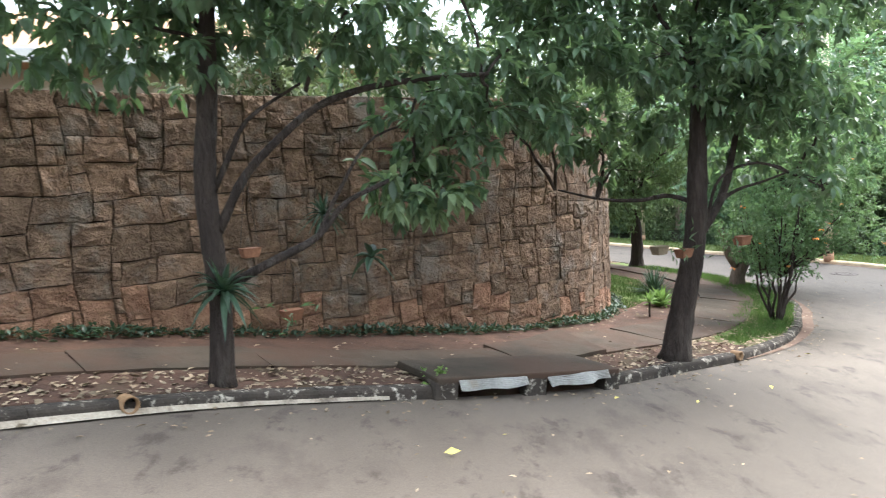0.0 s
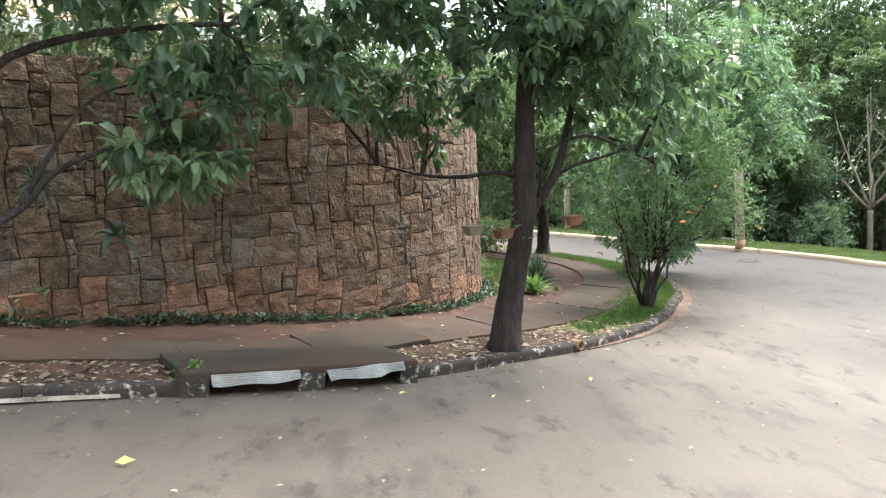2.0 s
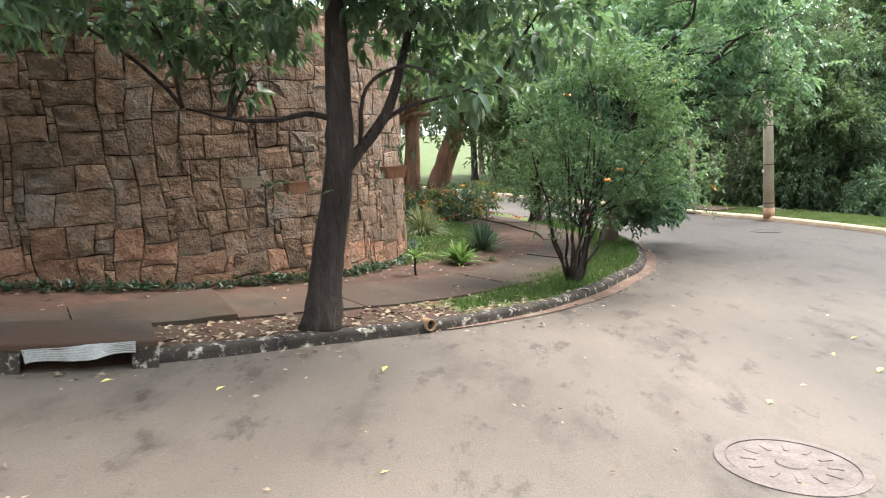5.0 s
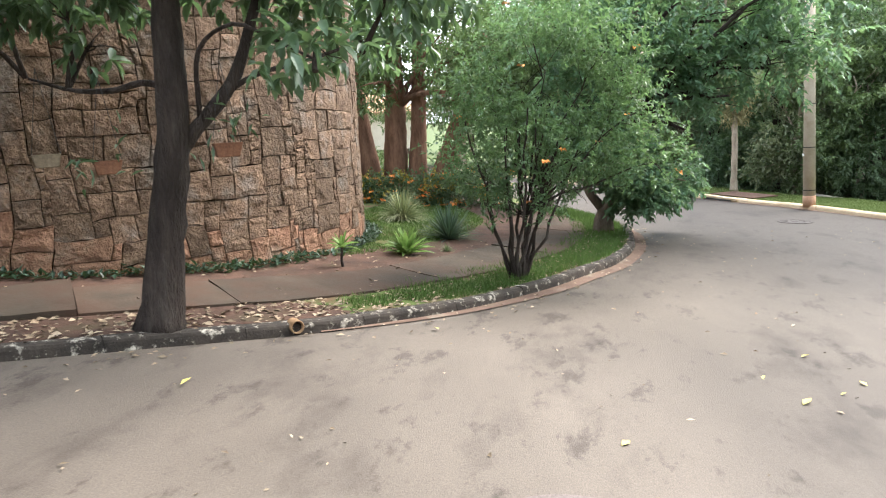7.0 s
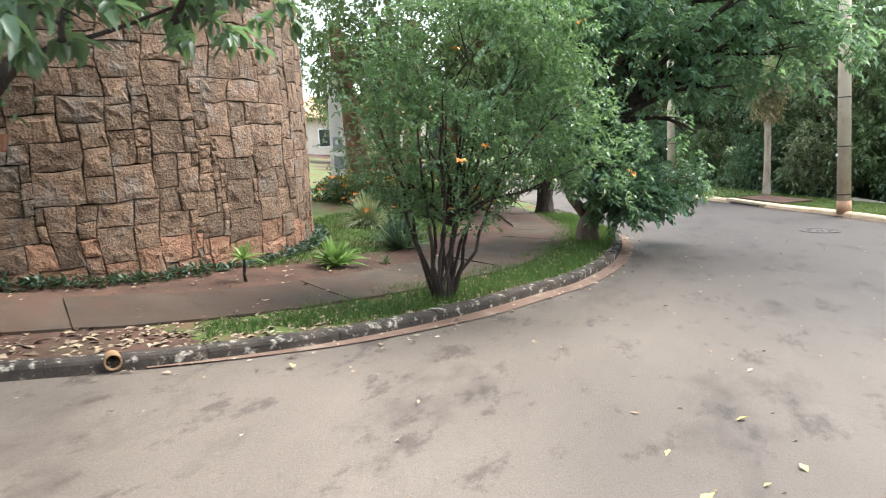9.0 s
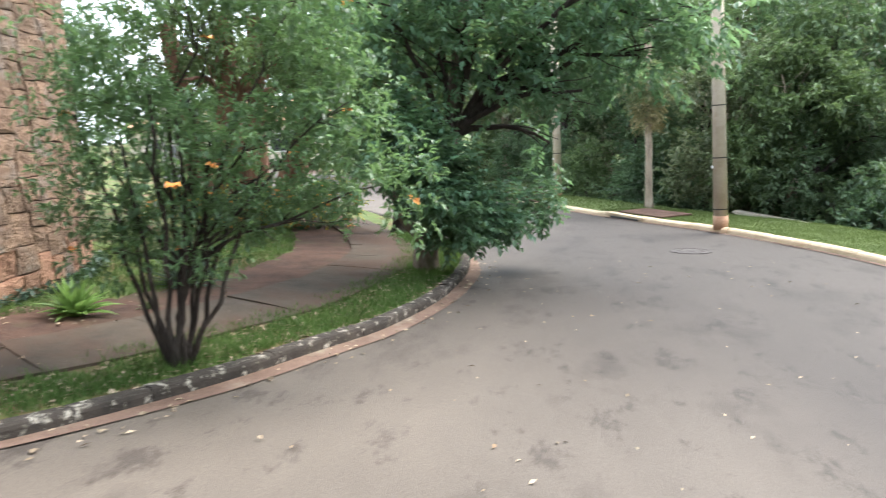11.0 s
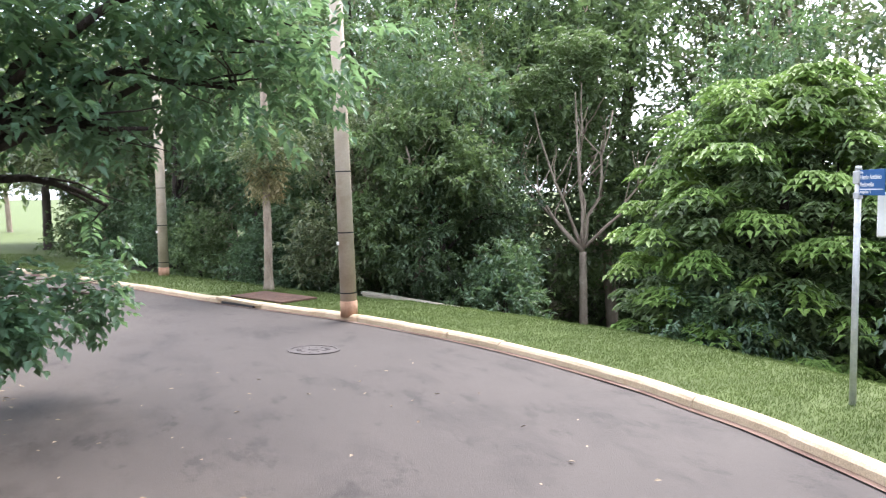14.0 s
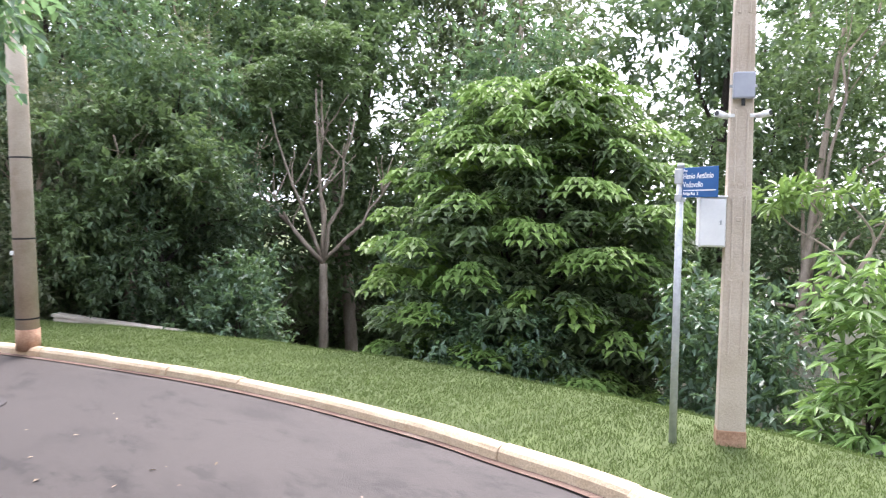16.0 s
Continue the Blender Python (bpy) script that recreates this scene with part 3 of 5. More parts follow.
# ---- street trees on the island ----
def tree_a():
    b = (-1.72, 5.66, ground_at(-1.72, 5.66) - 0.04)
    ob = thing("tree", b, "dark-trunked street tree with broad drooping leaves and hanging pots", "tree")
    trunk(ob, local([b, (-1.69, 5.67, 0.7), (-1.73, 5.66, 1.5), (-1.67, 5.68, 2.2), (-1.6, 5.7, 3.2)], b), [0.092, 0.082, 0.08, 0.075, 0.05], BARK, flare=1.3)
    # the last three clumps are unseen, added high up to shade the wall
    blobs = [((-1.6, 5.6, 3.2), (1.5, 1.1, 0.75)), ((-2.4, 5.5, 2.75), (0.9, 0.8, 0.55)), ((-0.6, 5.9, 2.85), (0.95, 0.8, 0.55)), ((-0.1, 6.5, 2.35), (0.75, 0.6, 0.4)),
             ((0.5, 7.0, 2.0), (0.75, 0.6, 0.5)), ((-0.2, 6.8, 1.45), (0.55, 0.4, 0.26)), ((0.9, 7.2, 2.75), (0.8, 0.7, 0.5)), ((0.1, 6.9, 1.85), (0.55, 0.5, 0.35)), ((-2.4, 5.4, 4.2), (2.2, 1.7, 0.9)), ((0.0, 6.3, 4.1), (1.9, 1.6, 0.9)), ((-1.4, 5.2, 4.9), (1.5, 1.4, 0.6))]
    blobs = rel(blobs, b)
    for path, r in (([(-1.66, 5.67, 0.78), (-1.35, 5.75, 0.94), (-0.97, 5.9, 1.12), (-0.75, 6.0, 1.37), (-0.4, 6.15, 1.53)], 0.04),
                    ([(-1.66, 5.67, 1.22), (-1.46, 5.7, 1.59), (-1.24, 5.75, 1.83), (-0.9, 5.85, 2.11), (-0.52, 6.0, 2.25), (-0.04, 6.1, 2.31), (0.5, 6.3, 2.35)], 0.04),
                    ([(-1.68, 5.67, 1.5), (-1.53, 5.7, 1.8), (-1.38, 5.7, 2.04), (-0.96, 5.75, 2.3)], 0.026),
                    ([(-0.97, 5.9, 1.12), (-0.8, 6.0, 1.45), (-0.55, 6.2, 1.85), (-0.2, 6.4, 2.0)], 0.02)):
        limb(ob, curve(local(path, b), 0.12), r, r * 0.4, BARK)
    fork(ob, [(0.0, 0.0, 1.9), (0.05, 0.02, 2.6), (1.32, 0.49, 1.48), (2.1, 0.6, 2.28), (0.76, 0.09, 2.2), (1.5, 0.7, 1.95)], blobs, 0.017, BARK, 4, 0.05)
    crown("crown", blobs, 2250, 7, 0.15, 0.43, LEAF_DARK, ob, style="tuft", gap=0.38, droop=0.3, fine=True)
    crown("crown", [blobs[5]], 34, 7, 0.19, 0.4, LEAF_PALE, ob, style="tuft", gap=0.1, droop=0.55, fine=True, label="pale green young leaves")
    return ob


def tree_b():
    b = (2.52, 8.36, ground_at(2.52, 8.36) - 0.04)
    ob = thing("tree", b, "leaning dark-trunked street tree forking above head height", "tree")
    trunk(ob, local([b, (2.65, 8.36, 0.05), (2.74, 8.36, 0.5), (2.80, 8.37, 0.95), (2.82, 8.38, 1.6), (2.86, 8.4, 2.6)], b), [0.16, 0.135, 0.12, 0.11, 0.09, 0.05], BARK, flare=1.3)
    # the last four clumps are added above the view to cast shade below
    blobs = [((2.9, 8.6, 2.45), (1.2, 1.0, 0.6)), ((1.9, 8.7, 1.98), (0.8, 0.6, 0.35)), ((1.25, 8.5, 2.0), (0.7, 0.55, 0.36)), ((3.75, 8.6, 2.25), (0.9, 0.8, 0.5)),
             ((4.5, 8.9, 1.95), (0.75, 0.7, 0.5)), ((3.4, 9.1, 1.75), (0.55, 0.5, 0.28)), ((3.9, 9.8, 1.5), (0.5, 0.45, 0.3)), ((0.6, 8.0, 2.15), (0.7, 0.5, 0.35)),
             ((2.3, 7.6, 2.6), (1.0, 0.7, 0.4)), ((3.8, 8.0, 2.9), (1.1, 0.9, 0.5)), ((2.0, 8.75, 1.55), (0.35, 0.25, 0.2)), ((4.0, 8.05, 1.3), (0.4, 0.35, 0.2)), ((1.8, 8.2, 3.7), (2.0, 1.7, 0.9)), ((4.0, 8.6, 3.8), (1.6, 1.5, 0.8)), ((2.6, 8.1, 4.6), (1.5, 1.4, 0.7)), ((1.2, 7.2, 4.0), (1.2, 1.0, 0.6))]
    blobs = rel(blobs, b)
    for path, r in (([(2.76, 8.38, 0.6), (2.9, 8.45, 0.8), (3.17, 8.6, 1.15), (3.32, 8.7, 1.6), (3.45, 8.8, 2.1)], 0.062),
                    ([(3.1, 8.57, 1.06), (3.35, 8.65, 1.2), (3.7, 8.75, 1.28), (4.1, 8.85, 1.4)], 0.022),
                    ([(2.95, 8.48, 0.9), (3.05, 8.35, 1.35), (3.4, 8.2, 1.5), (3.75, 8.1, 1.35), (4.05, 8.0, 1.2)], 0.02)):
        limb(ob, curve(local(path, b), 0.1), r, r * 0.45, BARK)
    limb(ob, curve([(0.28, 0.1, 1.78), (0.0, 0.15, 1.86), (-0.3, 0.2, 1.82), (-0.7, 0.3, 1.85), (-1.2, 0.45, 1.98)], 0.08), 0.03, 0.01, BARK)
    fork(ob, [(0.29, 0.05, 1.75), (0.3, 0.05, 2.3), (0.93, 0.44, 2.7), (1.58, 0.49, 2.0), (1.5, -0.36, 1.82), (-1.2, 0.45, 1.98), (-0.3, 0.2, 1.82), (-0.75, 0.32, 1.86), (0.33, 0.05, 2.9), (0.32, 0.05, 3.2)], blobs, 0.022, BARK, 4, 0.05)
    crown("crown", blobs, 2750, 7, 0.148, 0.43, LEAF_DARK, ob, style="tuft", gap=0.36, droop=0.3, fine=True)
    return ob


def shrub_tree():
    b = (4.97, 11.32, ground_at(4.97, 11.32) - 0.03)
    ob = thing("small_tree", b, "many-stemmed small tree with fine bright leaves and a few orange blossoms", "tree")
    blobs = [((0.0, 0.1, 1.5), (0.75, 0.7, 0.6)), ((0.7, 0.2, 1.35), (0.6, 0.6, 0.6)), ((-0.4, 0.1, 1.2), (0.5, 0.5, 0.4)), ((0.35, 0.2, 2.2), (0.75, 0.7, 0.6)),
             ((0.85, 0.4, 1.95), (0.55, 0.55, 0.6)), ((-0.2, 0.0, 2.0), (0.6, 0.6, 0.5)), ((0.3, 0.2, 2.75), (0.6, 0.55, 0.4)), ((1.3, 0.1, 1.75), (0.35, 0.4, 0.35)), ((1.0, 0.1, 2.4), (0.5, 0.5, 0.45)),
             ((-0.3, -0.15, 0.85), (0.38, 0.35, 0.22)), ((0.5, -0.1, 0.95), (0.4, 0.4, 0.25)), ((0.9, 0.2, 1.0), (0.35, 0.35, 0.3)), ((1.45, 0.3, 1.2), (0.4, 0.4, 0.35))]
    for k in range(12):
        a = k * 2.4
        rr = 0.25 + 0.4 * (k % 5) / 4
        end = (rr * np.cos(a) + 0.15, rr * 0.8 * np.sin(a), 1.35 + 0.5 * RNG.uniform())
        limb(ob, bend((0.06 * np.cos(a), 0.06 * np.sin(a), 0), end, -0.05, 9, 0.03), 0.021, 0.008, BARK, "stem")
    fork(ob, (0.1, 0.05, 0.7), blobs, 0.014, BARK, 5, 0.05)
    crown("crown", blobs, 2350, 8, 0.058, 0.42, LEAF_SHRUB, ob, gap=0.47, droop=0.15)
    crown("blossom", blobs, 3, 5, 0.05, 0.9, PETAL_O, ob, style="whorl", gap=0.2, label="orange blossom", shell=0.1)
    return ob


def bent_tree():
    b = (6.0, 15.55, ground_at(6.0, 15.55) - 0.03)
    ob = thing("tree", b, "leaning kerbside tree with crooked grey trunk and feathery leaves", "tree")
    trunk(ob, local([b, (6.0, 15.5, -0.85), (6.12, 15.5, -0.6), (6.3, 15.7, -0.1), (6.35, 15.8, 0.6), (6.5, 15.9, 1.6), (6.6, 16.0, 2.8)], b), [0.15, 0.13, 0.12, 0.11, 0.1, 0.08, 0.05], BARK_MID, flare=1.2)
    limb(ob, local([(6.02, 15.5, -0.75), (5.8, 15.4, -0.45), (5.6, 15.3, 0.1), (5.55, 15.2, 0.8)], b), 0.09, 0.04, BARK_MID)
    low = [((6.5, 15.0, -0.3), (0.4, 0.38, 0.34)), ((6.8, 15.35, -0.38), (0.36, 0.34, 0.26)), ((6.35, 14.75, 0.05), (0.45, 0.4, 0.36)), ((7.35, 16.3, -0.38), (0.22, 0.22, 0.25)),
           ((5.9, 14.8, 0.5), (0.55, 0.5, 0.36))]
    high = [((6.3, 15.3, 1.45), (1.1, 0.9, 0.5)), ((7.2, 15.9, 1.25), (0.8, 0.8, 0.4)), ((7.9, 15.9, 1.45), (0.9, 0.8, 0.5)), ((8.6, 16.2, 1.35), (0.75, 0.7, 0.45)),
            ((5.6, 15.5, 0.9), (0.8, 0.8, 0.55)), ((6.9, 15.6, 2.3), (1.4, 1.2, 0.7)), ((8.2, 16.2, 2.3), (1.1, 1.0, 0.6)), ((5.6, 15.0, 2.0), (1.0, 0.9, 0.6)),
            ((7.6, 15.0, 3.1), (1.3, 1.2, 0.6)), ((6.0, 16.6, 2.9), (1.2, 1.1, 0.6)), ((7.5, 16.6, 0.35), (0.2, 0.2, 0.35)), ((9.3, 16.1, 1.75), (0.65, 0.7, 0.45)), ((8.9, 15.6, 2.5), (0.9, 0.8, 0.5)), ((7.9, 15.6, 0.95), (0.5, 0.5, 0.25))]
    low, high = rel(low, b), rel(high, b)
    fork(ob, (0.2, 0.05, 0.6), low, 0.03, BARK_MID, 3)
    fork(ob, (0.35, 0.2, 1.6), high, 0.045, BARK, 5)
    crown("crown", high, 1500, 12, 0.115, 0.5, LEAF_FEATHER, ob, style="pinnate", gap=0.36, droop=0.35)
    crown("crown", low, 900, 10, 0.105, 0.55, LEAF_FEATHER, ob, style="pinnate", gap=0.15, droop=0.2)
    return ob


def tree_c():
    b = (4.92, 19.35, ground_at(4.92, 19.35) - 0.04)
    ob = thing("tree", b, "upright street tree with a stout trunk and light green crown", "tree")
    trunk(ob, [(0, 0, 0), (0.02, 0, 0.8), (-0.05, 0, 1.6), (-0.1, 0, 2.4)], [0.16, 0.14, 0.13, 0.1], BARK)
    blobs = [((0, 0, 2.2), (1.3, 1.2, 0.7)), ((-0.9, -0.5, 3.0), (1.3, 1.2, 0.8)), ((0.8, -0.3, 3.1), (1.2, 1.1, 0.8)), ((-0.5, -0.9, 1.7), (0.8, 0.7, 0.5)), ((0, 0.4, 4.0), (1.5, 1.4, 0.8))]
    fork(ob, (-0.05, 0, 1.6), blobs, 0.05, BARK, 5)
    crown("crown", blobs, 2200, 7, 0.12, 0.4, LEAF_MID, ob, gap=0.25, droop=0.4)


def trunk_group():
    b = (1.75, 20.3, ground_at(1.75, 20.3) - 0.04)
    ob = thing("tree", b, "big old tree of several reddish-brown trunks rising from a flower bed", "tree")
    for x, lean, r in ((-0.75, -0.35, 0.24), (-0.25, 0.05, 0.27), (0.25, 0.1, 0.2), (0.7, 0.75, 0.25)):
        path = curve([(x, 0, 0), (x + lean * 0.4, 0, 1.0), (x + lean, 0.1, 2.2), (x + lean * 1.6, 0.1, 3.8)], 0.2)
        v, f = tube_data(path, np.linspace(r * 1.15, r * 0.6, len(path)), 14, 0.05)
        piece("trunk", v, f, BARK_RED, ob, smooth=True)
    blobs = [((-1.2, 0, 3.4), (1.5, 1.4, 0.9)), ((0.8, 0, 3.6), (1.7, 1.4, 0.9)), ((2.2, -0.8, 3.0), (1.2, 1.1, 0.8)), ((0, 0, 5.0), (2.6, 2.2, 1.1)), ((-0.3, -1.2, 2.6), (0.9, 0.7, 0.45)), ((1.8, -1.2, 2.2), (0.9, 0.7, 0.5))]
    fork(ob, (0, 0, 2.2), blobs, 0.07, BARK_RED, 4)
    crown("crown", blobs, 2300, 7, 0.13, 0.42, LEAF_MID, ob, gap=0.25, droop=0.4)


def edge_tree():
    b = (-4.3, 3.9, ground_at(-4.3, 3.9) - 0.04)
    ob = thing("tree", b, "kerbside tree with bright feathery hanging foliage", "tree")
    trunk(ob, [(0, 0, 0), (0.05, 0, 0.9), (0, 0, 1.8), (0.1, 0, 3.0)], [0.1, 0.09, 0.08, 0.05], BARK)
    # the two highest, last clumps are unseen, added to keep light off the wall
    blobs = rel([((-2.75, 3.95, 2.15), (0.35, 0.4, 0.35)), ((-2.6, 3.85, 1.62), (0.2, 0.2, 0.22)), ((-3.3, 3.9, 2.7), (0.7, 0.6, 0.5)), ((-4.2, 3.8, 3.6), (1.3, 1.2, 0.7)), ((-4.7, 4.1, 4.6), (1.9, 1.7, 0.9)), ((-3.3, 4.5, 4.1), (1.3, 1.1, 0.6))], b)
    fork(ob, (0.02, 0, 1.8), blobs, 0.025, BARK, 4)
    crown("crown", blobs, 1500, 12, 0.075, 0.32, LEAF_LIGHT, ob, style="pinnate", gap=0.2, droop=0.5)


tree_a()
edge_tree()
tree_b()
shrub_tree()
bent_tree()
tree_c()
trunk_group()


# ---- the wood behind the verge ----
def wood_tree(x, y, h, spread, material, bark, leaf, width, twigs, style="spray", low=0.15, label="", r=0.12, per=9, droop=0.1, layers=6):
    b = (x, y, ground_at(x, y) - 0.1)
    ob = thing("forest_tree", b, label or "tall dense woodland tree with dark green leaves", "tree", "trees of the wood")
    lean = RNG.normal(size=2) * 0.04 * h
    top = (lean[0], lean[1], h * 0.85)
    trunk(ob, [(0, 0, 0), (lean[0] * 0.2, lean[1] * 0.3, h * 0.3), (lean[0] * 0.7, lean[1] * 0.6, h * 0.6), top], [r, r * 0.85, r * 0.6, r * 0.25], bark, seg=8)
    blobs = []
    for k in range(layers):
        s = low + (1 - low) * (k + 0.5) / layers
        for _ in range(2 if k < layers - 1 else 1):
            a = RNG.uniform(0, 2 * np.pi)
            rr = spread * (0.35 + 0.3 * np.sin(np.pi * min(1, s + 0.15)))
            blobs.append(((lean[0] * s + np.cos(a) * rr, lean[1] * s + np.sin(a) * rr, h * s), (spread * 0.55, spread * 0.55, h / layers * 0.62)))
    fork(ob, (lean[0] * 0.35, lean[1] * 0.35, h * max(low, 0.3)), blobs[::2], r * 0.35, bark, 3)
    crown("crown", blobs, twigs, per, leaf, width, material, ob, style=style, gap=0.33, droop=droop, spread=0.7)
    return ob


KINDS = [(LEAF_MID, BARK_GREY, 0.13, 0.42), (LEAF_DARK, BARK, 0.14, 0.4), (LEAF_OLIVE, BARK_GREY, 0.12, 0.4), (LEAF_BLUE, BARK, 0.13, 0.4)]
RT = np.gradient(KR, axis=0)
RN = np.stack([RT[:, 1], -RT[:, 0]], 1) / np.linalg.norm(RT, axis=1)[:, None]
RS = np.concatenate([[0], np.cumsum(np.linalg.norm(np.diff(KR, axis=0), axis=1))])
S0 = RS[np.argmin(np.hypot(*(KR - np.array([12.05, 13.6])).T))]


def beside(s, d):
    """Plan point s metres along the pale kerb from the street sign, d metres behind it."""
    i = int(np.argmin(np.abs(RS - S0 - s)))
    return KR[i] + RN[i] * d


SIGHT = np.array([(8.3, 9.7), (17.4, 26.0)])
for i, (s, d, h, w) in enumerate([
        (-9, 5.5, 5.0, 2.0), (-6, 8, 8, 2.6), (-3.2, 7.5, 6.5, 2.0), (-1, 11, 9, 2.8), (2.5, 12, 10, 3.0), (5.5, 10.5, 9, 2.6), (9.8, 7.6, 7.0, 2.0),
        (7.7, 5.6, 5.5, 1.7), (9.6, 4.4, 5.0, 1.6), (11.5, 6.5, 7.5, 2.2), (11.6, 3.9, 4.6, 1.6), (13.8, 5.2, 6.5, 2.0), (15.5, 7.5, 9, 2.6), (16.2, 4.6, 5.5, 1.8),
        (18.5, 6.5, 8.5, 2.4), (20.5, 4.6, 6.0, 2.0), (23, 7, 9, 2.6), (26, 5, 6.5, 2.2), (29.5, 7, 9, 2.8), (33, 9, 10, 3.0), (13, 10, 11, 3.0), (19, 11, 12, 3.2), (25, 13, 12, 3.4)]):
    m, bk, lf, wd = KINDS[i % 4]
    x, y = beside(s, d)
    off = float(side(np.array([(x, y)]), SIGHT)[0])
    need = w * 1.15 + 1.0
    if abs(off) < need and y < 29:
        x += (0.87 if off < 0 else -0.87) * (need - abs(off))
        y += (-0.49 if off < 0 else 0.49) * (need - abs(off))
    wood_tree(x, y, h, w, m, bk, lf * (1 + 0.03 * d), wd, 1500, low=0.08 if d < 8 else 0.15)

# a second, taller rank closes the view
for i, (s, d, h, w) in enumerate([(-12, 14, 12, 4), (-5, 17, 13, 4.2), (1, 19, 15, 4.4), (7, 17, 14, 4.2), (13, 17, 15, 4.5), (20, 18, 15, 4.6), (28, 18, 14, 4.6), (36, 16, 13, 4.2), (-10, 22, 16, 5), (4, 26, 18, 5), (-8, 12, 9, 3.2), (-2.5, 15, 11, 3.6), (4, 15, 12, 3.6), (10, 13.5, 12, 3.4), (16, 14, 13, 3.8), (23, 15, 13, 4), (31, 13, 11, 3.6), (-16, 12, 10, 3.6), (-3, 24, 17, 5), (11, 24, 18, 5)]):
    m, bk, lf, wd = KINDS[(i + 3) % 4]
    x, y = beside(s, d)
    wood_tree(x, y, h, w, m, bk, 0.28, 0.44, 1600, low=0.06, r=0.2)


# unseen trees beside the street past the start, added to block low sky
for i in range(9):
    m, bk, lf, wd = KINDS[i % 4]
    x, y = beside(-13 - 4.2 * i, 4.6 + 2.2 * (i % 2))
    wood_tree(x, y, 8.5 + 1.5 * (i % 3), 2.9, m, bk, 0.3, 0.45, 700, low=0.06, r=0.18)


FORK = 3.1


def forked_tree():
    x, y = 17.4, 26.0
    b = (x, y, ground_at(x, y) - 0.1)
    ob = thing("forked_tree", b, "slender pale-barked tree with bare upswept branches under a sparse crown", "tree")
    trunk(ob, [(0, 0, 0), (0.02, 0, 1.5), (0.0, 0, FORK)], [0.12, 0.105, 0.09], BARK_GREY, seg=10)
    ends = []
    for ax, ay, z in ((ax * 2.0, ay * 2.0, FORK + (z - 1.75) * 1.55) for ax, ay, z in ((-1.05, 0.5, 3.6), (-0.55, 0.2, 3.9), (-0.1, 0, 4.2), (0.3, -0.2, 3.9), (0.8, -0.45, 3.2), (0.15, 0.3, 4.4), (-0.8, 0.2, 3.1))):
        path = bend((0, 0, FORK - 0.1 + 0.2 * RNG.uniform()), (ax, ay, z), -0.05, 8, 0.022)
        limb(ob, path, 0.05, 0.016, BARK_GREY)
        for _ in range(4):
            s = path[RNG.integers(3, 7)]
            limb(ob, bend(s, s + np.array([RNG.normal() * 0.4, RNG.normal() * 0.5, 0.9]), 0, 5), 0.02, 0.008, BARK_GREY, "twig", 5)
        ends.append(((ax, ay, z + 0.75), (0.65, 0.6, 0.3)))
    ends += [((0, 0, FORK + 4.9), (1.1, 1.0, 0.5)), ((-1.1, 0.4, FORK + 4.0), (0.8, 0.8, 0.45))]
    crown("crown", ends, 560, 7, 0.17, 0.38, LEAF_MID, ob, style="whorl", gap=0.3)


LEAF_VIVID = leafy("vivid_leaf", (0.17, 0.275, 0.06), (0.27, 0.39, 0.10), thin=0.35, amount=0.25)


def layered_bush():
    b = (16.6, 18.7, ground_at(16.6, 18.7) - 0.1)
    ob = thing("layered_tree", b, "broad low tree with tiers of bright green whorled leaves", "tree")
    trunk(ob, [(0, 0, 0), (0.05, 0, 1.2), (0.2, 0, 2.6), (0.3, 0, 3.8)], [0.12, 0.1, 0.08, 0.04], BARK, seg=10)
    blobs, shelf = [], []
    for k in range(64):
        u = (k + 0.5) / 64
        z = 0.35 + 4.5 * u
        reach = 2.45 * math.sqrt(1 - 0.93 * u * u) * (0.72 + 0.28 * math.sin(min(1, u * 2.5) * 1.57))
        a = k * 2.4
        blobs.append(((np.cos(a) * reach * 0.6 + 0.3 * u, np.sin(a) * reach * 0.6, z), (reach * 0.35 + 0.15, reach * 0.35 + 0.15, 0.22)))
        shelf.append(((np.cos(a) * reach * 0.86 + 0.3 * u, np.sin(a) * reach * 0.86, z + 0.08), (0.5, 0.5, 0.12)))
    fork(ob, (0.05, 0, 1.3), blobs[::4], 0.03, BARK, 3, 0.02)
    # mid-toned sprays fill the tiers; brighter ones sit on their edges
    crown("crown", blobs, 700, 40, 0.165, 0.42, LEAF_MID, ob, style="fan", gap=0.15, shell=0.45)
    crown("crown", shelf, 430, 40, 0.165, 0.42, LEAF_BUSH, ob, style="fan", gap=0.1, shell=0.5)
    crown("crown", shelf[::2], 120, 40, 0.165, 0.42, LEAF_VIVID, ob, style="fan", gap=0.25, shell=0.3, label="brighter leaves on the tier edges")


def pale_sapling():
    b = (18.45, 14.75, ground_at(18.45, 14.75) - 0.05)
    ob = thing("sapling", b, "thin pale-branched sapling with tufts of bright leaves", "tree")
    trunk(ob, local([b, (18.4, 14.78, -1.3), (18.36, 14.8, -0.74), (18.34, 14.9, -0.45)], b), [0.045, 0.04, 0.034, 0.03], BARK_GREY, seg=8)
    tips = []
    for path in ([(18.36, 14.82, -0.6), (18.25, 15.2, -0.2), (18.04, 15.63, 0.12), (17.95, 15.8, 0.42)], [(18.34, 14.9, -0.5), (18.4, 14.75, -0.1), (18.3, 14.85, 0.2), (18.25, 15.15, 0.5)],
                 [(18.34, 14.9, -0.45), (18.45, 14.7, 0.0), (18.48, 14.6, 0.3)], [(18.14, 15.42, -0.05), (18.2, 15.3, 0.2), (18.1, 15.45, 0.45)]):
        limb(ob, curve(local(path, b), 0.1), 0.022, 0.009, BARK_GREY)
        tips.append((np.array(path[-1]) - np.array(b), (0.28, 0.28, 0.12)))
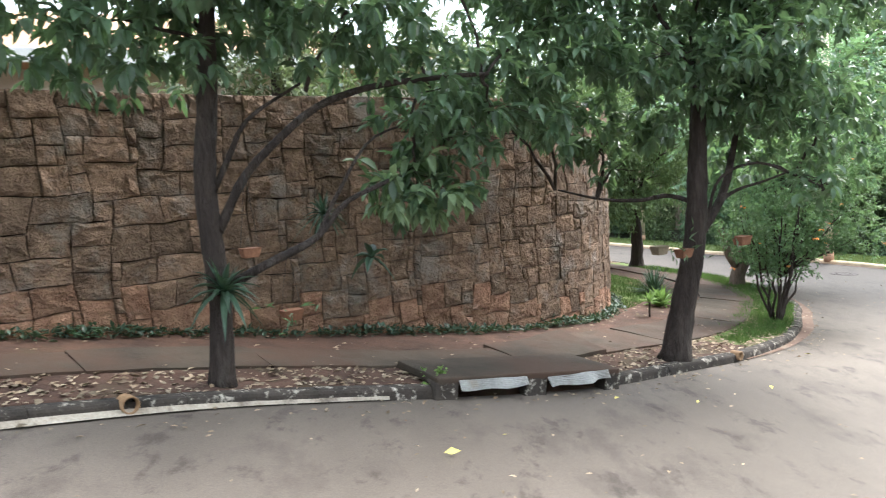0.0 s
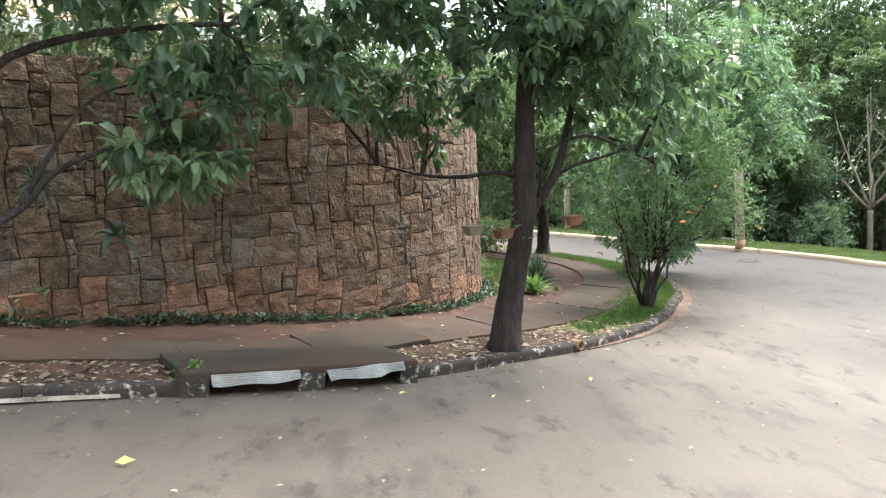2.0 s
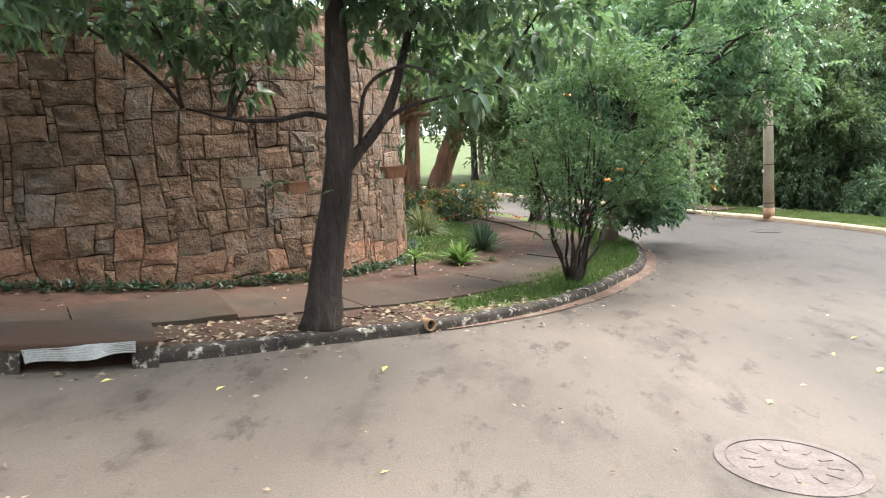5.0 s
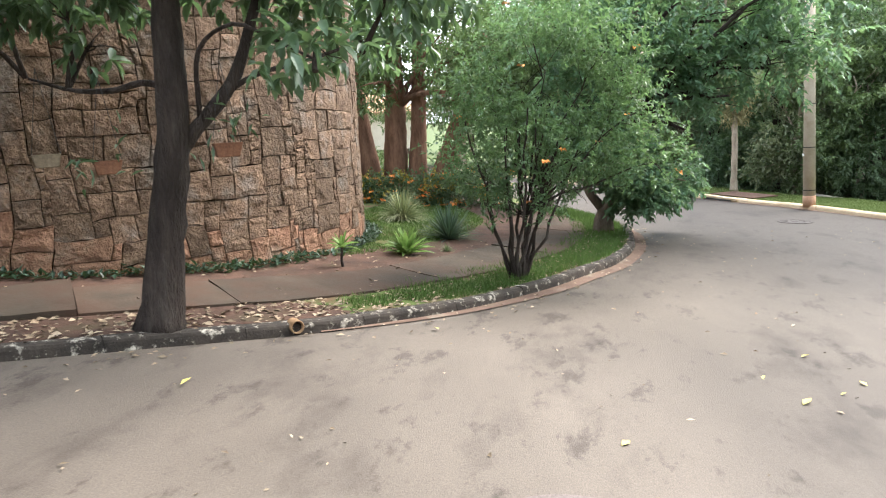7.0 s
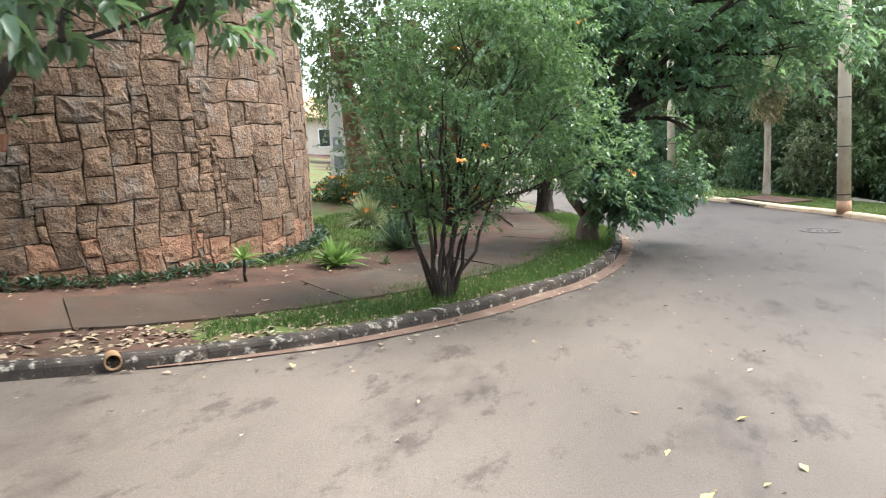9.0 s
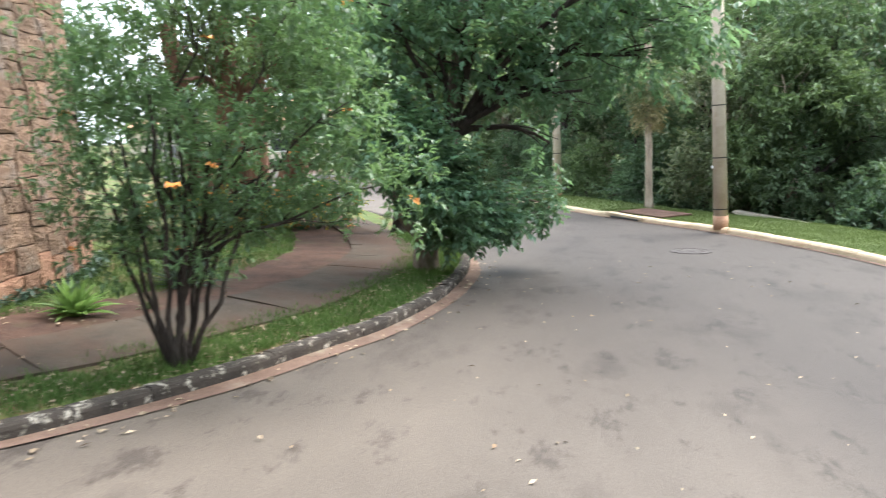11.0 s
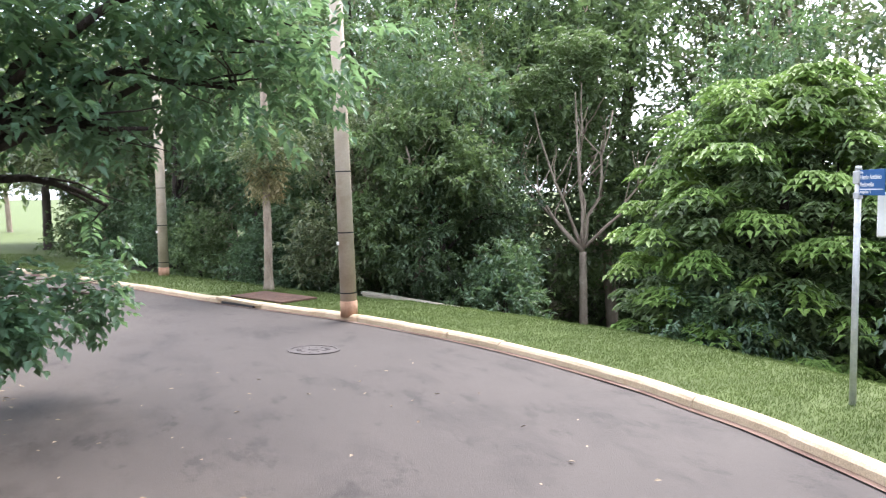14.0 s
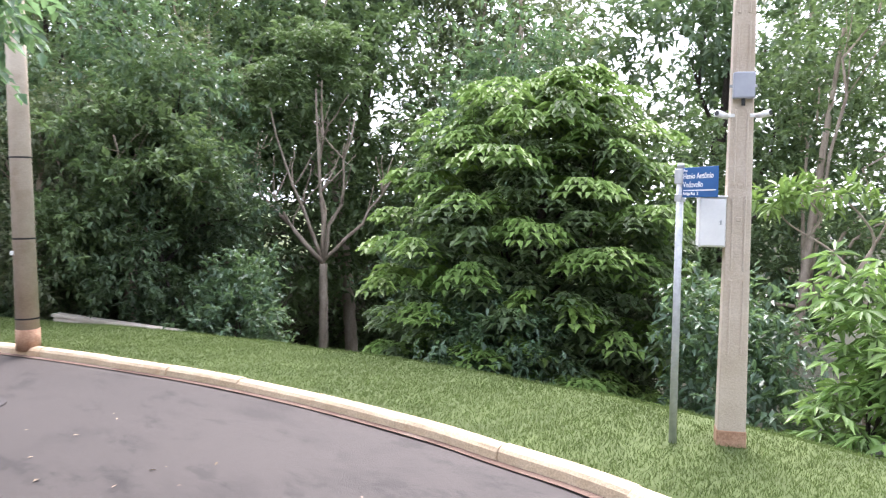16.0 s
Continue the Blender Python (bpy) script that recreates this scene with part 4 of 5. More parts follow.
    crown("crown", tips, 46, 8, 0.2, 0.3, LEAF_VIVID, ob, style="tuft", gap=0.1, droop=0.1, fine=True)


forked_tree()
pale_sapling()
layered_bush()


# ---- street furniture ----
def prism(w0, d0, w1, d1, h, bevel=0.0):
    """A tapered square post standing on the origin."""
    bm = bmesh.new()
    lo = [bm.verts.new((sx * w0 / 2, sy * d0 / 2, 0)) for sx, sy in ((-1, -1), (1, -1), (1, 1), (-1, 1))]
    hi = [bm.verts.new((sx * w1 / 2, sy * d1 / 2, h)) for sx, sy in ((-1, -1), (1, -1), (1, 1), (-1, 1))]
    bm.faces.new(lo[::-1])
    bm.faces.new(hi)
    for k in range(4):
        bm.faces.new((lo[k], lo[(k + 1) % 4], hi[(k + 1) % 4], hi[k]))
    if bevel:
        bmesh.ops.bevel(bm, geom=bm.edges[:], offset=bevel, segments=2, affect="EDGES", profile=0.5)
    return bm


def cyl(r0, r1, h, seg=20, at=(0, 0, 0), rot=(0, 0, 0)):
    bm = bmesh.new()
    bmesh.ops.create_cone(bm, cap_ends=True, segments=seg, radius1=r0, radius2=r1, depth=h, matrix=Matrix.Translation((0, 0, h / 2)))
    bmesh.ops.transform(bm, matrix=pose(*at, *rot), verts=bm.verts[:])
    return bm


def round_pole(x, y, h, r0, r1, tilt=(0, 0)):
    ob = thing("utility_pole", (x, y, ground_at(x, y) - 0.03), "round weathered concrete utility pole with soil-stained foot", "utility pole")
    ob.matrix_basis = pose(x, y, ground_at(x, y) - 0.03, *tilt, 0)
    part("shaft", cyl(r0, r1, h, 24), POLE, ob, smooth=True)
    part("foot", cyl(r0 + 0.006, r0 + 0.003, 0.24, 24), POLE_FOOT, ob, "reddish soil-stained foot", True)
    for z in (0.35, 1.25, 2.15):
        rr = r0 + (r1 - r0) * z / h + 0.004
        part("strap", cyl(rr, rr, 0.018, 24, (0, 0, z)), BLACK, ob, "thin dark strap")
    part("tag", box(0.05, 0.03, 0.05, (-r0 * 0.98, -0.02, 1.1), 0.008), WHITE, ob, "small pale tag")
    return ob


round_pole(10.42, 20.5, 6.4, 0.125, 0.085, (0.0, -1.2))
round_pole(7.6, 29.0, 6.0, 0.12, 0.09)


def square_pole():
    x, y = 13.395, 13.63
    z = ground_at(x, y) - 0.03
    ob = thing("utility_pole", (x, y, z), "square tapered concrete utility pole with a recessed face and stamped digits", "utility pole", turn=-52)
    part("shaft", prism(0.185, 0.15, 0.06, 0.06, 7.0, 0.01), POLE, ob)
    part("foot", prism(0.193, 0.158, 0.19, 0.155, 0.14, 0.008), POLE_FOOT, ob, "soil-stained foot")
    for k in range(6):
        part("rib", box(0.012, 0.012, 0.5, (-0.04, -0.078 + k * 0.0035, 0.9 + 0.56 * k), 0.003), POLE, ob)
        part("rib", box(0.012, 0.012, 0.5, (0.04 - 0.003 * k, -0.078 + k * 0.0035, 0.9 + 0.56 * k), 0.003), POLE, ob)
    for k in range(8):
        part("stamp", box(0.035, 0.01, 0.028, (0.0, -0.066 + 0.0048 * k, 1.55 + 0.22 * k + (0.9 if k > 3 else 0)), 0.003), POLE, ob, "raised stamped mark")
    grey = thing("junction_box", (x, y, z), "small grey plastic junction box strapped to a concrete pole", "junction box", turn=-52)
    part("case", box(0.135, 0.06, 0.17, (0.0, -0.088, 2.42), 0.01), GREYBOX, grey)
    part("gland", cyl(0.012, 0.012, 0.05, 10, (0, -0.085, 2.29)), BLACK, grey)
    part("strap", box(0.17, 0.008, 0.02, (0.0, -0.062, 2.42), 0.002), GALV, grey)
    for sx in (-1, 1):
        c = thing("security_camera", (x, y, z), "white bullet security camera on a short bracket fixed to the pole", "camera", "cameras on the pole", turn=-52)
        part("bracket", box(0.06, 0.025, 0.025, (sx * 0.075, -0.05, 2.23), 0.005), WHITE, c)
        body = cyl(0.02, 0.024, 0.09, 16, (sx * 0.095, -0.055, 2.225), (80, 0, sx * 50))
        part("body", body, WHITE, c, smooth=True)
        part("lens", cyl(0.017, 0.017, 0.01, 16, tuple(np.array((sx * 0.095, -0.055, 2.225)) + 0.085 * np.array((math.sin(radians(sx * 50)) * math.sin(radians(80)), -math.cos(radians(sx * 50)) * math.sin(radians(80)), math.cos(radians(80))))), (80, 0, sx * 50)), BLACK, c, "dark lens")
    white = thing("cabinet_box", (x, y, z), "white metal electrical cabinet hung on the pole", "electrical box", turn=-52)
    part("body", box(0.17, 0.2, 0.33, (-0.165, 0.02, 1.53), 0.008), WHITE, white)
    part("door", box(0.155, 0.012, 0.31, (-0.165, -0.086, 1.53), 0.004), WHITE, white)
    part("hood", box(0.18, 0.22, 0.012, (-0.165, 0.015, 1.70), 0.003), WHITE, white)
    part("latch", box(0.012, 0.012, 0.03, (-0.115, -0.096, 1.53), 0.003), GALV, white)


square_pole()


def street_sign():
    x, y = 13.06, 13.85
    z = ground_at(x, y) - 0.03
    ob = thing("street_sign", (x, y, z), "galvanised post with a small blue street name plate and white lettering", "street sign", turn=0)
    h = 0.56 - z
    part("post", cyl(0.026, 0.024, h, 16), GALV, ob, smooth=True)
    part("cap", cyl(0.028, 0.02, 0.03, 16, (0, 0, h)), GALV, ob, smooth=True)
    part("clamp", box(0.055, 0.06, 0.10, (0.0, 0, h - 0.06), 0.006), GALV, ob)
    part("clamp", box(0.05, 0.055, 0.05, (0.0, 0, h - 0.2), 0.006), GALV, ob)
    head = new("plate_mount")
    head.parent = ob
    head.matrix_basis = pose(0, 0, h - 0.1, 0, 0, SIGN_TURN) @ Matrix.Diagonal((0.82, 0.82, 0.82, 1))
    part("plate", box(0.44, 0.008, 0.235, (0.25, 0, 0), 0.003), BLUE, head, "blue enamelled plate")
    part("line", box(0.40, 0.002, 0.009, (0.25, -0.0055, -0.062)), LETTER, head, "white rule")
    for text, size, px, pz in (("Rua", 0.034, 0.045, 0.085), ("Henio Antônio", 0.062, 0.045, 0.03), ("Vedovello", 0.062, 0.045, -0.037), ("Antiga Rua  2", 0.036, 0.045, -0.098)):
        cu = bpy.data.curves.new("lettering", "FONT")
        cu.body, cu.size, cu.extrude, cu.offset = text, size, 0.0006, 0.0009
        cu.materials.append(LETTER)
        t = new("lettering", cu)
        t.parent = head
        t.matrix_basis = pose(px, -0.0062, pz, 90, 0, 0)
        t["label"] = "white lettering"


SIGN_TURN = -111.0
street_sign()


def palm():
    x, y = 9.66, 24.6
    b = (x, y, ground_at(x, y) - 0.03)
    ob = thing("palm", b, "young palm with a ringed grey trunk and fading yellowish fronds", "palm")
    path = np.array([(0.0, 0, 0), (0, 0.0, 0.6), (0.01, 0, 1.2), (0.0, 0, 1.9), (0.02, 0, 2.7), (0.0, 0, 4.2)])
    trunk(ob, path, [0.085, 0.08, 0.075, 0.075, 0.07, 0.06], BARK_GREY, seg=12)
    crown("dead_frond", [((0.02, 0, 2.35), (0.3, 0.3, 0.45))], 150, 8, 0.15, 0.14, mat("faded_frond", (0.30, 0.25, 0.12), (0.46, 0.41, 0.23), scale=4, bump=0), ob, style="pinnate", droop=1.0, gap=0.1)
    crown("frond", [((0.02, 0, 2.75), (0.4, 0.4, 0.35))], 190, 10, 0.16, 0.14, LEAF_OLIVE, ob, style="pinnate", droop=0.1, gap=0.1)


palm()


def rosette(name, x, y, label, category, n, length, width, material, lift=0.4, arch=0.5, stem=0.0, folds=5):
    """A plant of strap leaves arching from one point."""
    b = (x, y, ground_at(x, y) - 0.01)
    ob = thing(name, b, label, category)
    leaves = []
    for k in range(n):
        a = k * 2.399 + RNG.normal() * 0.2
        e = lift + (1.35 - lift) * (k / n) ** 0.8
        L = length * RNG.uniform(0.75, 1.1)
        s = np.linspace(0, 1, folds)
        r = L * s * math.cos(e) + 0.0
        z = stem + L * (s * math.sin(e) - arch * s ** 2 * math.cos(e))
        w = width * np.sin(np.clip(s * 0.85 + 0.15, 0, 1) * np.pi) ** 0.6 * (1 - s ** 4) + 0.002
        d = np.array([math.cos(a), math.sin(a), 0])
        p = np.array([-math.sin(a), math.cos(a), 0])
        c = r[:, None] * d + np.array([0, 0, 1]) * z[:, None]
        up = np.array([0, 0, 1]) * (w * 0.3)[:, None]
        v = np.concatenate([c - p * w[:, None] / 2 + up, c, c + p * w[:, None] / 2 + up])
        f = [(i, i + 1, folds + i + 1, folds + i) for i in range(folds - 1)] + [(folds + i, folds + i + 1, 2 * folds + i + 1, 2 * folds + i) for i in range(folds - 1)]
        leaves.append((v, f))
    v, f = merge(leaves)
    piece("leaves", v, f, material, ob)
    if stem:
        limb(ob, bend((0, 0, 0), (0, 0, stem + 0.03), 0, 4), 0.018, 0.014, BARK, "stem")
    return ob


GRASS_PALE = leafy("pale_grass_leaf", (0.22, 0.25, 0.13), (0.36, 0.38, 0.22), thin=0.2)
YUCCA = leafy("yucca_leaf", (0.045, 0.085, 0.06), (0.10, 0.16, 0.11), thin=0.1)
rosette("yucca", 3.80, 13.75, "spiky round blue-green yucca on the lawn", "plant", 150, 0.55, 0.022, YUCCA, 0.1, 0.15)
rosette("cycad", 3.52, 12.35, "low bright green agave-like plant in bare soil", "plant", 46, 0.42, 0.075, LEAF_LIGHT, 0.35, 0.35)
rosette("seedling", 3.04, 11.25, "small upright seedling with strap leaves on a thin stem", "plant", 14, 0.24, 0.045, LEAF_LIGHT, 0.2, 0.4, 0.22)
rosette("ornamental_grass", 2.72, 15.6, "fountain-shaped clump of pale ornamental grass beside the wall", "plant", 420, 0.75, 0.012, GRASS_PALE, 0.4, 0.75)
rosette("ornamental_grass", 3.95, 9.75 + 3.0, "tuft of pale grass in the lawn", "plant", 40, 0.16, 0.01, LEAF_OLIVE, 0.4, 0.6)


def flower_bed():
    x, y = 1.95, 19.35
    ob = thing("flower_bed", (x, y, ground_at(x, y)), "low flowering shrubs with orange and yellow blooms round the trunks", "flower bed")
    blobs = [((dx, dy, 0.28), (0.55, 0.5, 0.36)) for dx, dy in ((-1.15, 0.1), (-0.6, -0.2), (0, -0.3), (0.6, -0.25), (1.15, 0.0), (1.6, 0.5), (-1.4, 0.6))]
    crown("foliage", blobs, 1300, 7, 0.09, 0.45, LEAF_DARK, ob, droop=0.1, gap=0.12)
    crown("foliage", blobs, 260, 7, 0.08, 0.45, mat("yellowish_leaf", (0.35, 0.28, 0.05), (0.5, 0.42, 0.1), scale=4, bump=0, vary="island", thin=0.2), ob, droop=0.0, gap=0.4, shell=0.1)
    crown("bloom", blobs, 110, 9, 0.08, 0.9, PETAL_O, ob, style="whorl", gap=0.2, shell=0.05, label="orange blooms")


flower_bed()


def bush(name, x, y, label, blobs, twigs, leaf, width, material, style="spray", droop=0.2, gap=0.2, stems=5):
    b = (x, y, ground_at(x, y) - 0.03)
    ob = thing(name, b, label, "bush")
    for k in range(stems):
        c, r = blobs[k % len(blobs)]
        limb(ob, bend((0.05 * math.cos(k * 2), 0.05 * math.sin(k * 2), 0), c, 0.02), 0.02, 0.006, BARK, "stem", 6)
    crown("foliage", blobs, twigs, 7, leaf, width, material, ob, style=style, droop=droop, gap=gap)
    return ob


bush("clipped_bush", -0.1, 23.2, "dense rounded dark green garden bush", [((0, 0, 0.55), (0.75, 0.7, 0.6))], 700, 0.08, 0.5, LEAF_MID, gap=0.08)
bush("wispy_bush", 17.3, 17.4, "wispy olive-green young bush at the wood's edge", [((0, 0, 0.9), (0.65, 0.6, 0.6)), ((0.05, 0, 1.6), (0.55, 0.5, 0.5)), ((-0.1, 0, 2.2), (0.35, 0.35, 0.35))], 900, 0.085, 0.22, LEAF_OLIVE, droop=0.7)
bush("mango_sapling", 15.75, 13.7, "young mango-like bush with drooping bright green leaves", [((0, 0, 0.5), (0.7, 0.7, 0.4)), ((0.1, -0.2, 1.0), (0.6, 0.6, 0.4)), ((0.2, 0.1, 1.5), (0.5, 0.5, 0.35))], 260, 0.2, 0.26, LEAF_LIGHT, style="whorl", droop=0.6)
x_, y_ = beside(3.4, 3.6)
bush("undergrowth", x_, y_, "dark undergrowth shrub at the wood's edge", [((0, 0, 0.5), (1.1, 1.0, 0.6)), ((0.5, 0.6, 1.0), (0.8, 0.8, 0.5))], 700, 0.11, 0.4, LEAF_DARK)
for s, d, r, m in ((-1.2, 4.6, 1.0, LEAF_DARK), (1.2, 4.2, 0.8, LEAF_DARK), (7.4, 4.2, 0.8, LEAF_DARK), (-2.6, 6.0, 1.3, LEAF_DARK), (-5.5, 7.0, 1.5, LEAF_DARK),
                   (14.6, 3.5, 0.9, LEAF_DARK), (17.3, 3.5, 1.0, LEAF_MID), (19.6, 3.4, 0.9, LEAF_DARK), (22.5, 3.6, 1.0, LEAF_DARK), (25.5, 3.6, 1.0, LEAF_MID), (-4, 5.0, 1.2, LEAF_MID), (-7, 4.5, 1.2, LEAF_MID)):
    x_, y_ = beside(s, d)
    bush("undergrowth", x_, y_, "dense leafy undergrowth at the wood's edge", [((0, 0, r * 0.7), (r, r, r * 0.75)), ((0.2, 0.3, r * 1.6), (r * 0.8, r * 0.8, r * 0.6))], 600, 0.12, 0.42, m)


# ---- hanging pots and plants tied to the street trees ----
def hanging_pot(x, y, z, w=0.2, plant=True, colour=TERRACOTTA, label="small terracotta trough hung on wires with a sprouting orchid"):
    ob = thing("hanging_pot", (x, y, z), label, "plant pot", "pots hung from the trees", turn=35)
    bm = bmesh.new()
    lo = [bm.verts.new((sx * w * 0.38, sy * w * 0.24, 0)) for sx, sy in ((-1, -1), (1, -1), (1, 1), (-1, 1))]
    hi = [bm.verts.new((sx * w * 0.5, sy * w * 0.33, w * 0.5)) for sx, sy in ((-1, -1), (1, -1), (1, 1), (-1, 1))]
    inn = [bm.verts.new((sx * w * 0.44, sy * w * 0.27, w * 0.46)) for sx, sy in ((-1, -1), (1, -1), (1, 1), (-1, 1))]
    bm.faces.new(lo[::-1])
    bm.faces.new(inn)
    for a, b in ((lo, hi), (hi, inn)):
        for k in range(4):
            bm.faces.new((a[k], a[(k + 1) % 4], b[(k + 1) % 4], b[k]))
    bmesh.ops.bevel(bm, geom=bm.edges[:], offset=0.006, segments=2, affect="EDGES", profile=0.5)
    part("pot", bm, colour, ob)
    wires = [tube_data(bend((sx * w * 0.48, 0, w * 0.48), (0.0, 0.0, w * 0.5 + 0.55), 0, 4, 0), [0.0018] * 4, 4) for sx in (-1, 1)]
    v, f = merge(wires)
    piece("wire", v, f, BLACK, ob)
    if plant:
        crown("plant", [((0, 0, w * 0.6), (w * 0.4, w * 0.25, w * 0.2))], 5, 4, 0.11, 0.2, LEAF_DARK, ob, droop=0.1, gap=0.05)
    return ob


hanging_pot(-1.42, 5.60, 1.02, 0.15, False, label="orange terracotta pot fixed to the tree trunk")
hanging_pot(-1.34, 6.55, 0.36, 0.19, True, label="orange terracotta pot with yellowish leaves hanging near the wall")
hanging_pot(2.21, 7.76, 0.62, 0.18, False, mat("mossy_terracotta", (0.13, 0.10, 0.065), (0.20, 0.155, 0.10), scale=8), "mossy empty clay trough hung on wires")
hanging_pot(2.52, 7.95, 0.55, 0.19)
hanging_pot(3.25, 8.25, 0.62, 0.2)


def epiphyte(x, y, z, n, length, width, material, label):
    ob = rosette("epiphyte", x, y, label, "plant", n, length, width, material, -0.5, 0.6)
    ob.matrix_basis = pose(x, y, z)
    return ob


epiphyte(-1.62, 5.55, 0.78, 34, 0.34, 0.05, LEAF_IVY, "strap-leaved dark fern tied to the tree trunk")
epiphyte(-0.95, 6.15, 1.28, 40, 0.26, 0.022, LEAF_IVY, "spiky dark bromeliad growing on a limb")
epiphyte(-0.62, 6.6, 0.86, 8, 0.26, 0.08, LEAF_IVY, "broad-leaved dark plant hung before the wall")


# ---- kerb inlet, pipes and manholes ----
def along(line, x, y):
    i = int(np.argmin(np.hypot(*(line - np.array([x, y])).T)))
    t = line[i + 1] - line[i - 1]
    return line[i], t / np.linalg.norm(t)


def drain():
    p, t = along(KL, 0.82, 6.76)
    turn = math.degrees(math.atan2(t[1], t[0]))
    z = float(road_z(*p))
    tilt = -math.degrees(math.atan2(road_z(*p) - road_z(*(p + t)), 1.0))
    ob = thing("storm_drain", (p[0], p[1], z), "concrete kerb inlet with two openings shielded by bent corrugated metal sheets", "storm drain")
    ob.matrix_basis = pose(p[0], p[1], z) @ pose(0, 0, 0, 0, 0, turn) @ pose(0, 0, 0, 0, -tilt, 0)
    for x0, x1 in ((-1.02, -0.80), (-0.10, 0.13), (0.82, 1.0)):
        part("pier", box(x1 - x0, 0.18, 0.2, ((x0 + x1) / 2, 0.06, 0.07), 0.012), KERB_OLD, ob, "stained concrete pier")
    part("lintel", box(2.0, 0.78, 0.07, (-0.01, 0.36, 0.17), 0.012), CONCRETE, ob, "worn concrete cover slab")
    # a black plate paints in the shade of the hollow behind the openings
    part("chamber", box(1.9, 0.02, 0.25, (0, 0.3, 0.02)), BLACK, ob, "black plate standing for the shade behind the openings")
    for x0, x1, sag, rise, curl in ((-0.80, -0.10, 0.02, 0.0, 0.2), (0.13, 0.84, 0.05, 0.035, 1.0)):
        n, rows = 40, 19
        V, F = [], []
        for r in range(rows):
            s = r / (rows - 1)
            for k in range(n):
                u = k / (n - 1)
                dent = sag * math.exp(-((u - 0.62) / 0.10) ** 2) * (0.2 + s) - 0.6 * sag * math.exp(-((u - 0.3) / 0.14) ** 2) * s
                torn = 0.009 * math.sin(u * 9 + 4 * curl) * s + 0.02 * curl * math.exp(-u / 0.07) * s
                V.append((x0 + (x1 - x0) * u + 0.03 * curl * s * (1 - u), -0.02 - 0.05 * s - dent + 0.0045 * math.sin(r * 2.1),
                          0.185 + rise * (u - 0.5) - (0.078 + 0.014 * math.sin(u * 4)) * s - torn))
        for r in range(rows - 1):
            for k in range(n - 1):
                F.append((r * n + k, r * n + k + 1, (r + 1) * n + k + 1, (r + 1) * n + k))
        sh = piece("sheet", V, F, SHEET, ob, "bent corrugated grey sheet", smooth=True)
        so = sh.modifiers.new("thick", "SOLIDIFY")
        so.thickness = 0.006


drain()
bush("weed", -0.12, 6.42, "small green weed sprouting beside the storm drain", [((0, 0, 0.06), (0.09, 0.07, 0.05))], 24, 0.05, 0.6, LEAF_LIGHT, droop=0.0, gap=0.05, stems=2)


def far_inlet():
    p, t = along(KR, 8.98, 22.78)
    turn = math.degrees(math.atan2(t[1], t[0])) + 180
    ob = thing("storm_drain", (p[0], p[1], float(road_z(*p))), "kerb inlet with a sunken slot filled with black as shade and bare soil slab behind", "storm drain", turn=turn)
    # a solid black bar stands for the shade in the slot
    part("slot", box(0.95, 0.03, 0.05, (0, -0.004, 0.03), 0.004), BLACK, ob, "slot filled with black as shade")
    part("lintel", box(1.3, 0.16, 0.05, (0, 0.07, 0.085), 0.008, (0, 1.2, 0)), KERB_NEW, ob, "sagging pale lintel")
    part("cover", box(1.5, 0.75, 0.05, (0.2, 0.6, 0.105), 0.01), SOIL, ob, "soil-covered slab")


far_inlet()


def kerb_pipe(x, y, s):
    p, t = along(KL, x, y)
    n = np.array([t[1], -t[0]])
    turn = math.degrees(math.atan2(n[1], n[0])) + 90
    ob = thing("drain_pipe", (p[0] + n[0] * 0.03, p[1] + n[1] * 0.03, float(road_z(*p)) + 0.075), "short ochre clay drain pipe poking through the kerb", "pipe", "pipes through the kerb", turn=turn)
    bm = bmesh.new()
    rings = []
    for r, yy in ((s, 0.12), (s, 0.0), (s * 0.82, 0.0), (s * 0.82, 0.12)):
        rings.append([bm.verts.new((r * math.cos(k * math.pi / 10), yy, r * math.sin(k * math.pi / 10))) for k in range(20)])
    for a, b in zip(rings, rings[1:]):
        for k in range(20):
            bm.faces.new((a[k], a[(k + 1) % 20], b[(k + 1) % 20], b[k]))
    part("pipe", bm, PIPE, ob, smooth=True)
    # the bore's shade is painted as a black disc set back in the pipe
    part("bore", cyl(s * 0.8, s * 0.8, 0.01, 20, (0, 0.1, 0), (90, 0, 0)), BLACK, ob, "black disc standing for the shade inside the pipe")


kerb_pipe(-2.05, 4.92, 0.06)
kerb_pipe(3.37, 8.78, 0.055)


def manhole(x, y, r, ring, cover):
    z = float(road_z(x, y)) + 0.03
    e = 0.4
    n = Vector((-(road_z(x + e, y) - road_z(x - e, y)) / (2 * e), -(road_z(x, y + e) - road_z(x, y - e)) / (2 * e), 1)).normalized()
    ob = thing("manhole_cover", (x, y, z), "round iron manhole cover in a cast ring, set in the asphalt", "manhole")
    ob.matrix_basis = Matrix.Translation((x, y, z - 0.022)) @ n.to_track_quat("Z", "Y").to_matrix().to_4x4()
    bm = bmesh.new()
    prof = [(r, -0.03), (r, 0.028), (r * 0.86, 0.03), (r * 0.86, 0.015)]
    rg = [[bm.verts.new((a * math.cos(k * math.pi / 24), a * math.sin(k * math.pi / 24), h)) for k in range(48)] for a, h in prof]
    for a, b in zip(rg, rg[1:]):
        for k in range(48):
            bm.faces.new((a[k], a[(k + 1) % 48], b[(k + 1) % 48], b[k]))
    part("ring", bm, ring, ob, "worn ring")
    part("cover", cyl(r * 0.85, r * 0.84, 0.026, 48), cover, ob, "iron cover")
    for k in range(12):
        a = k * math.pi / 6
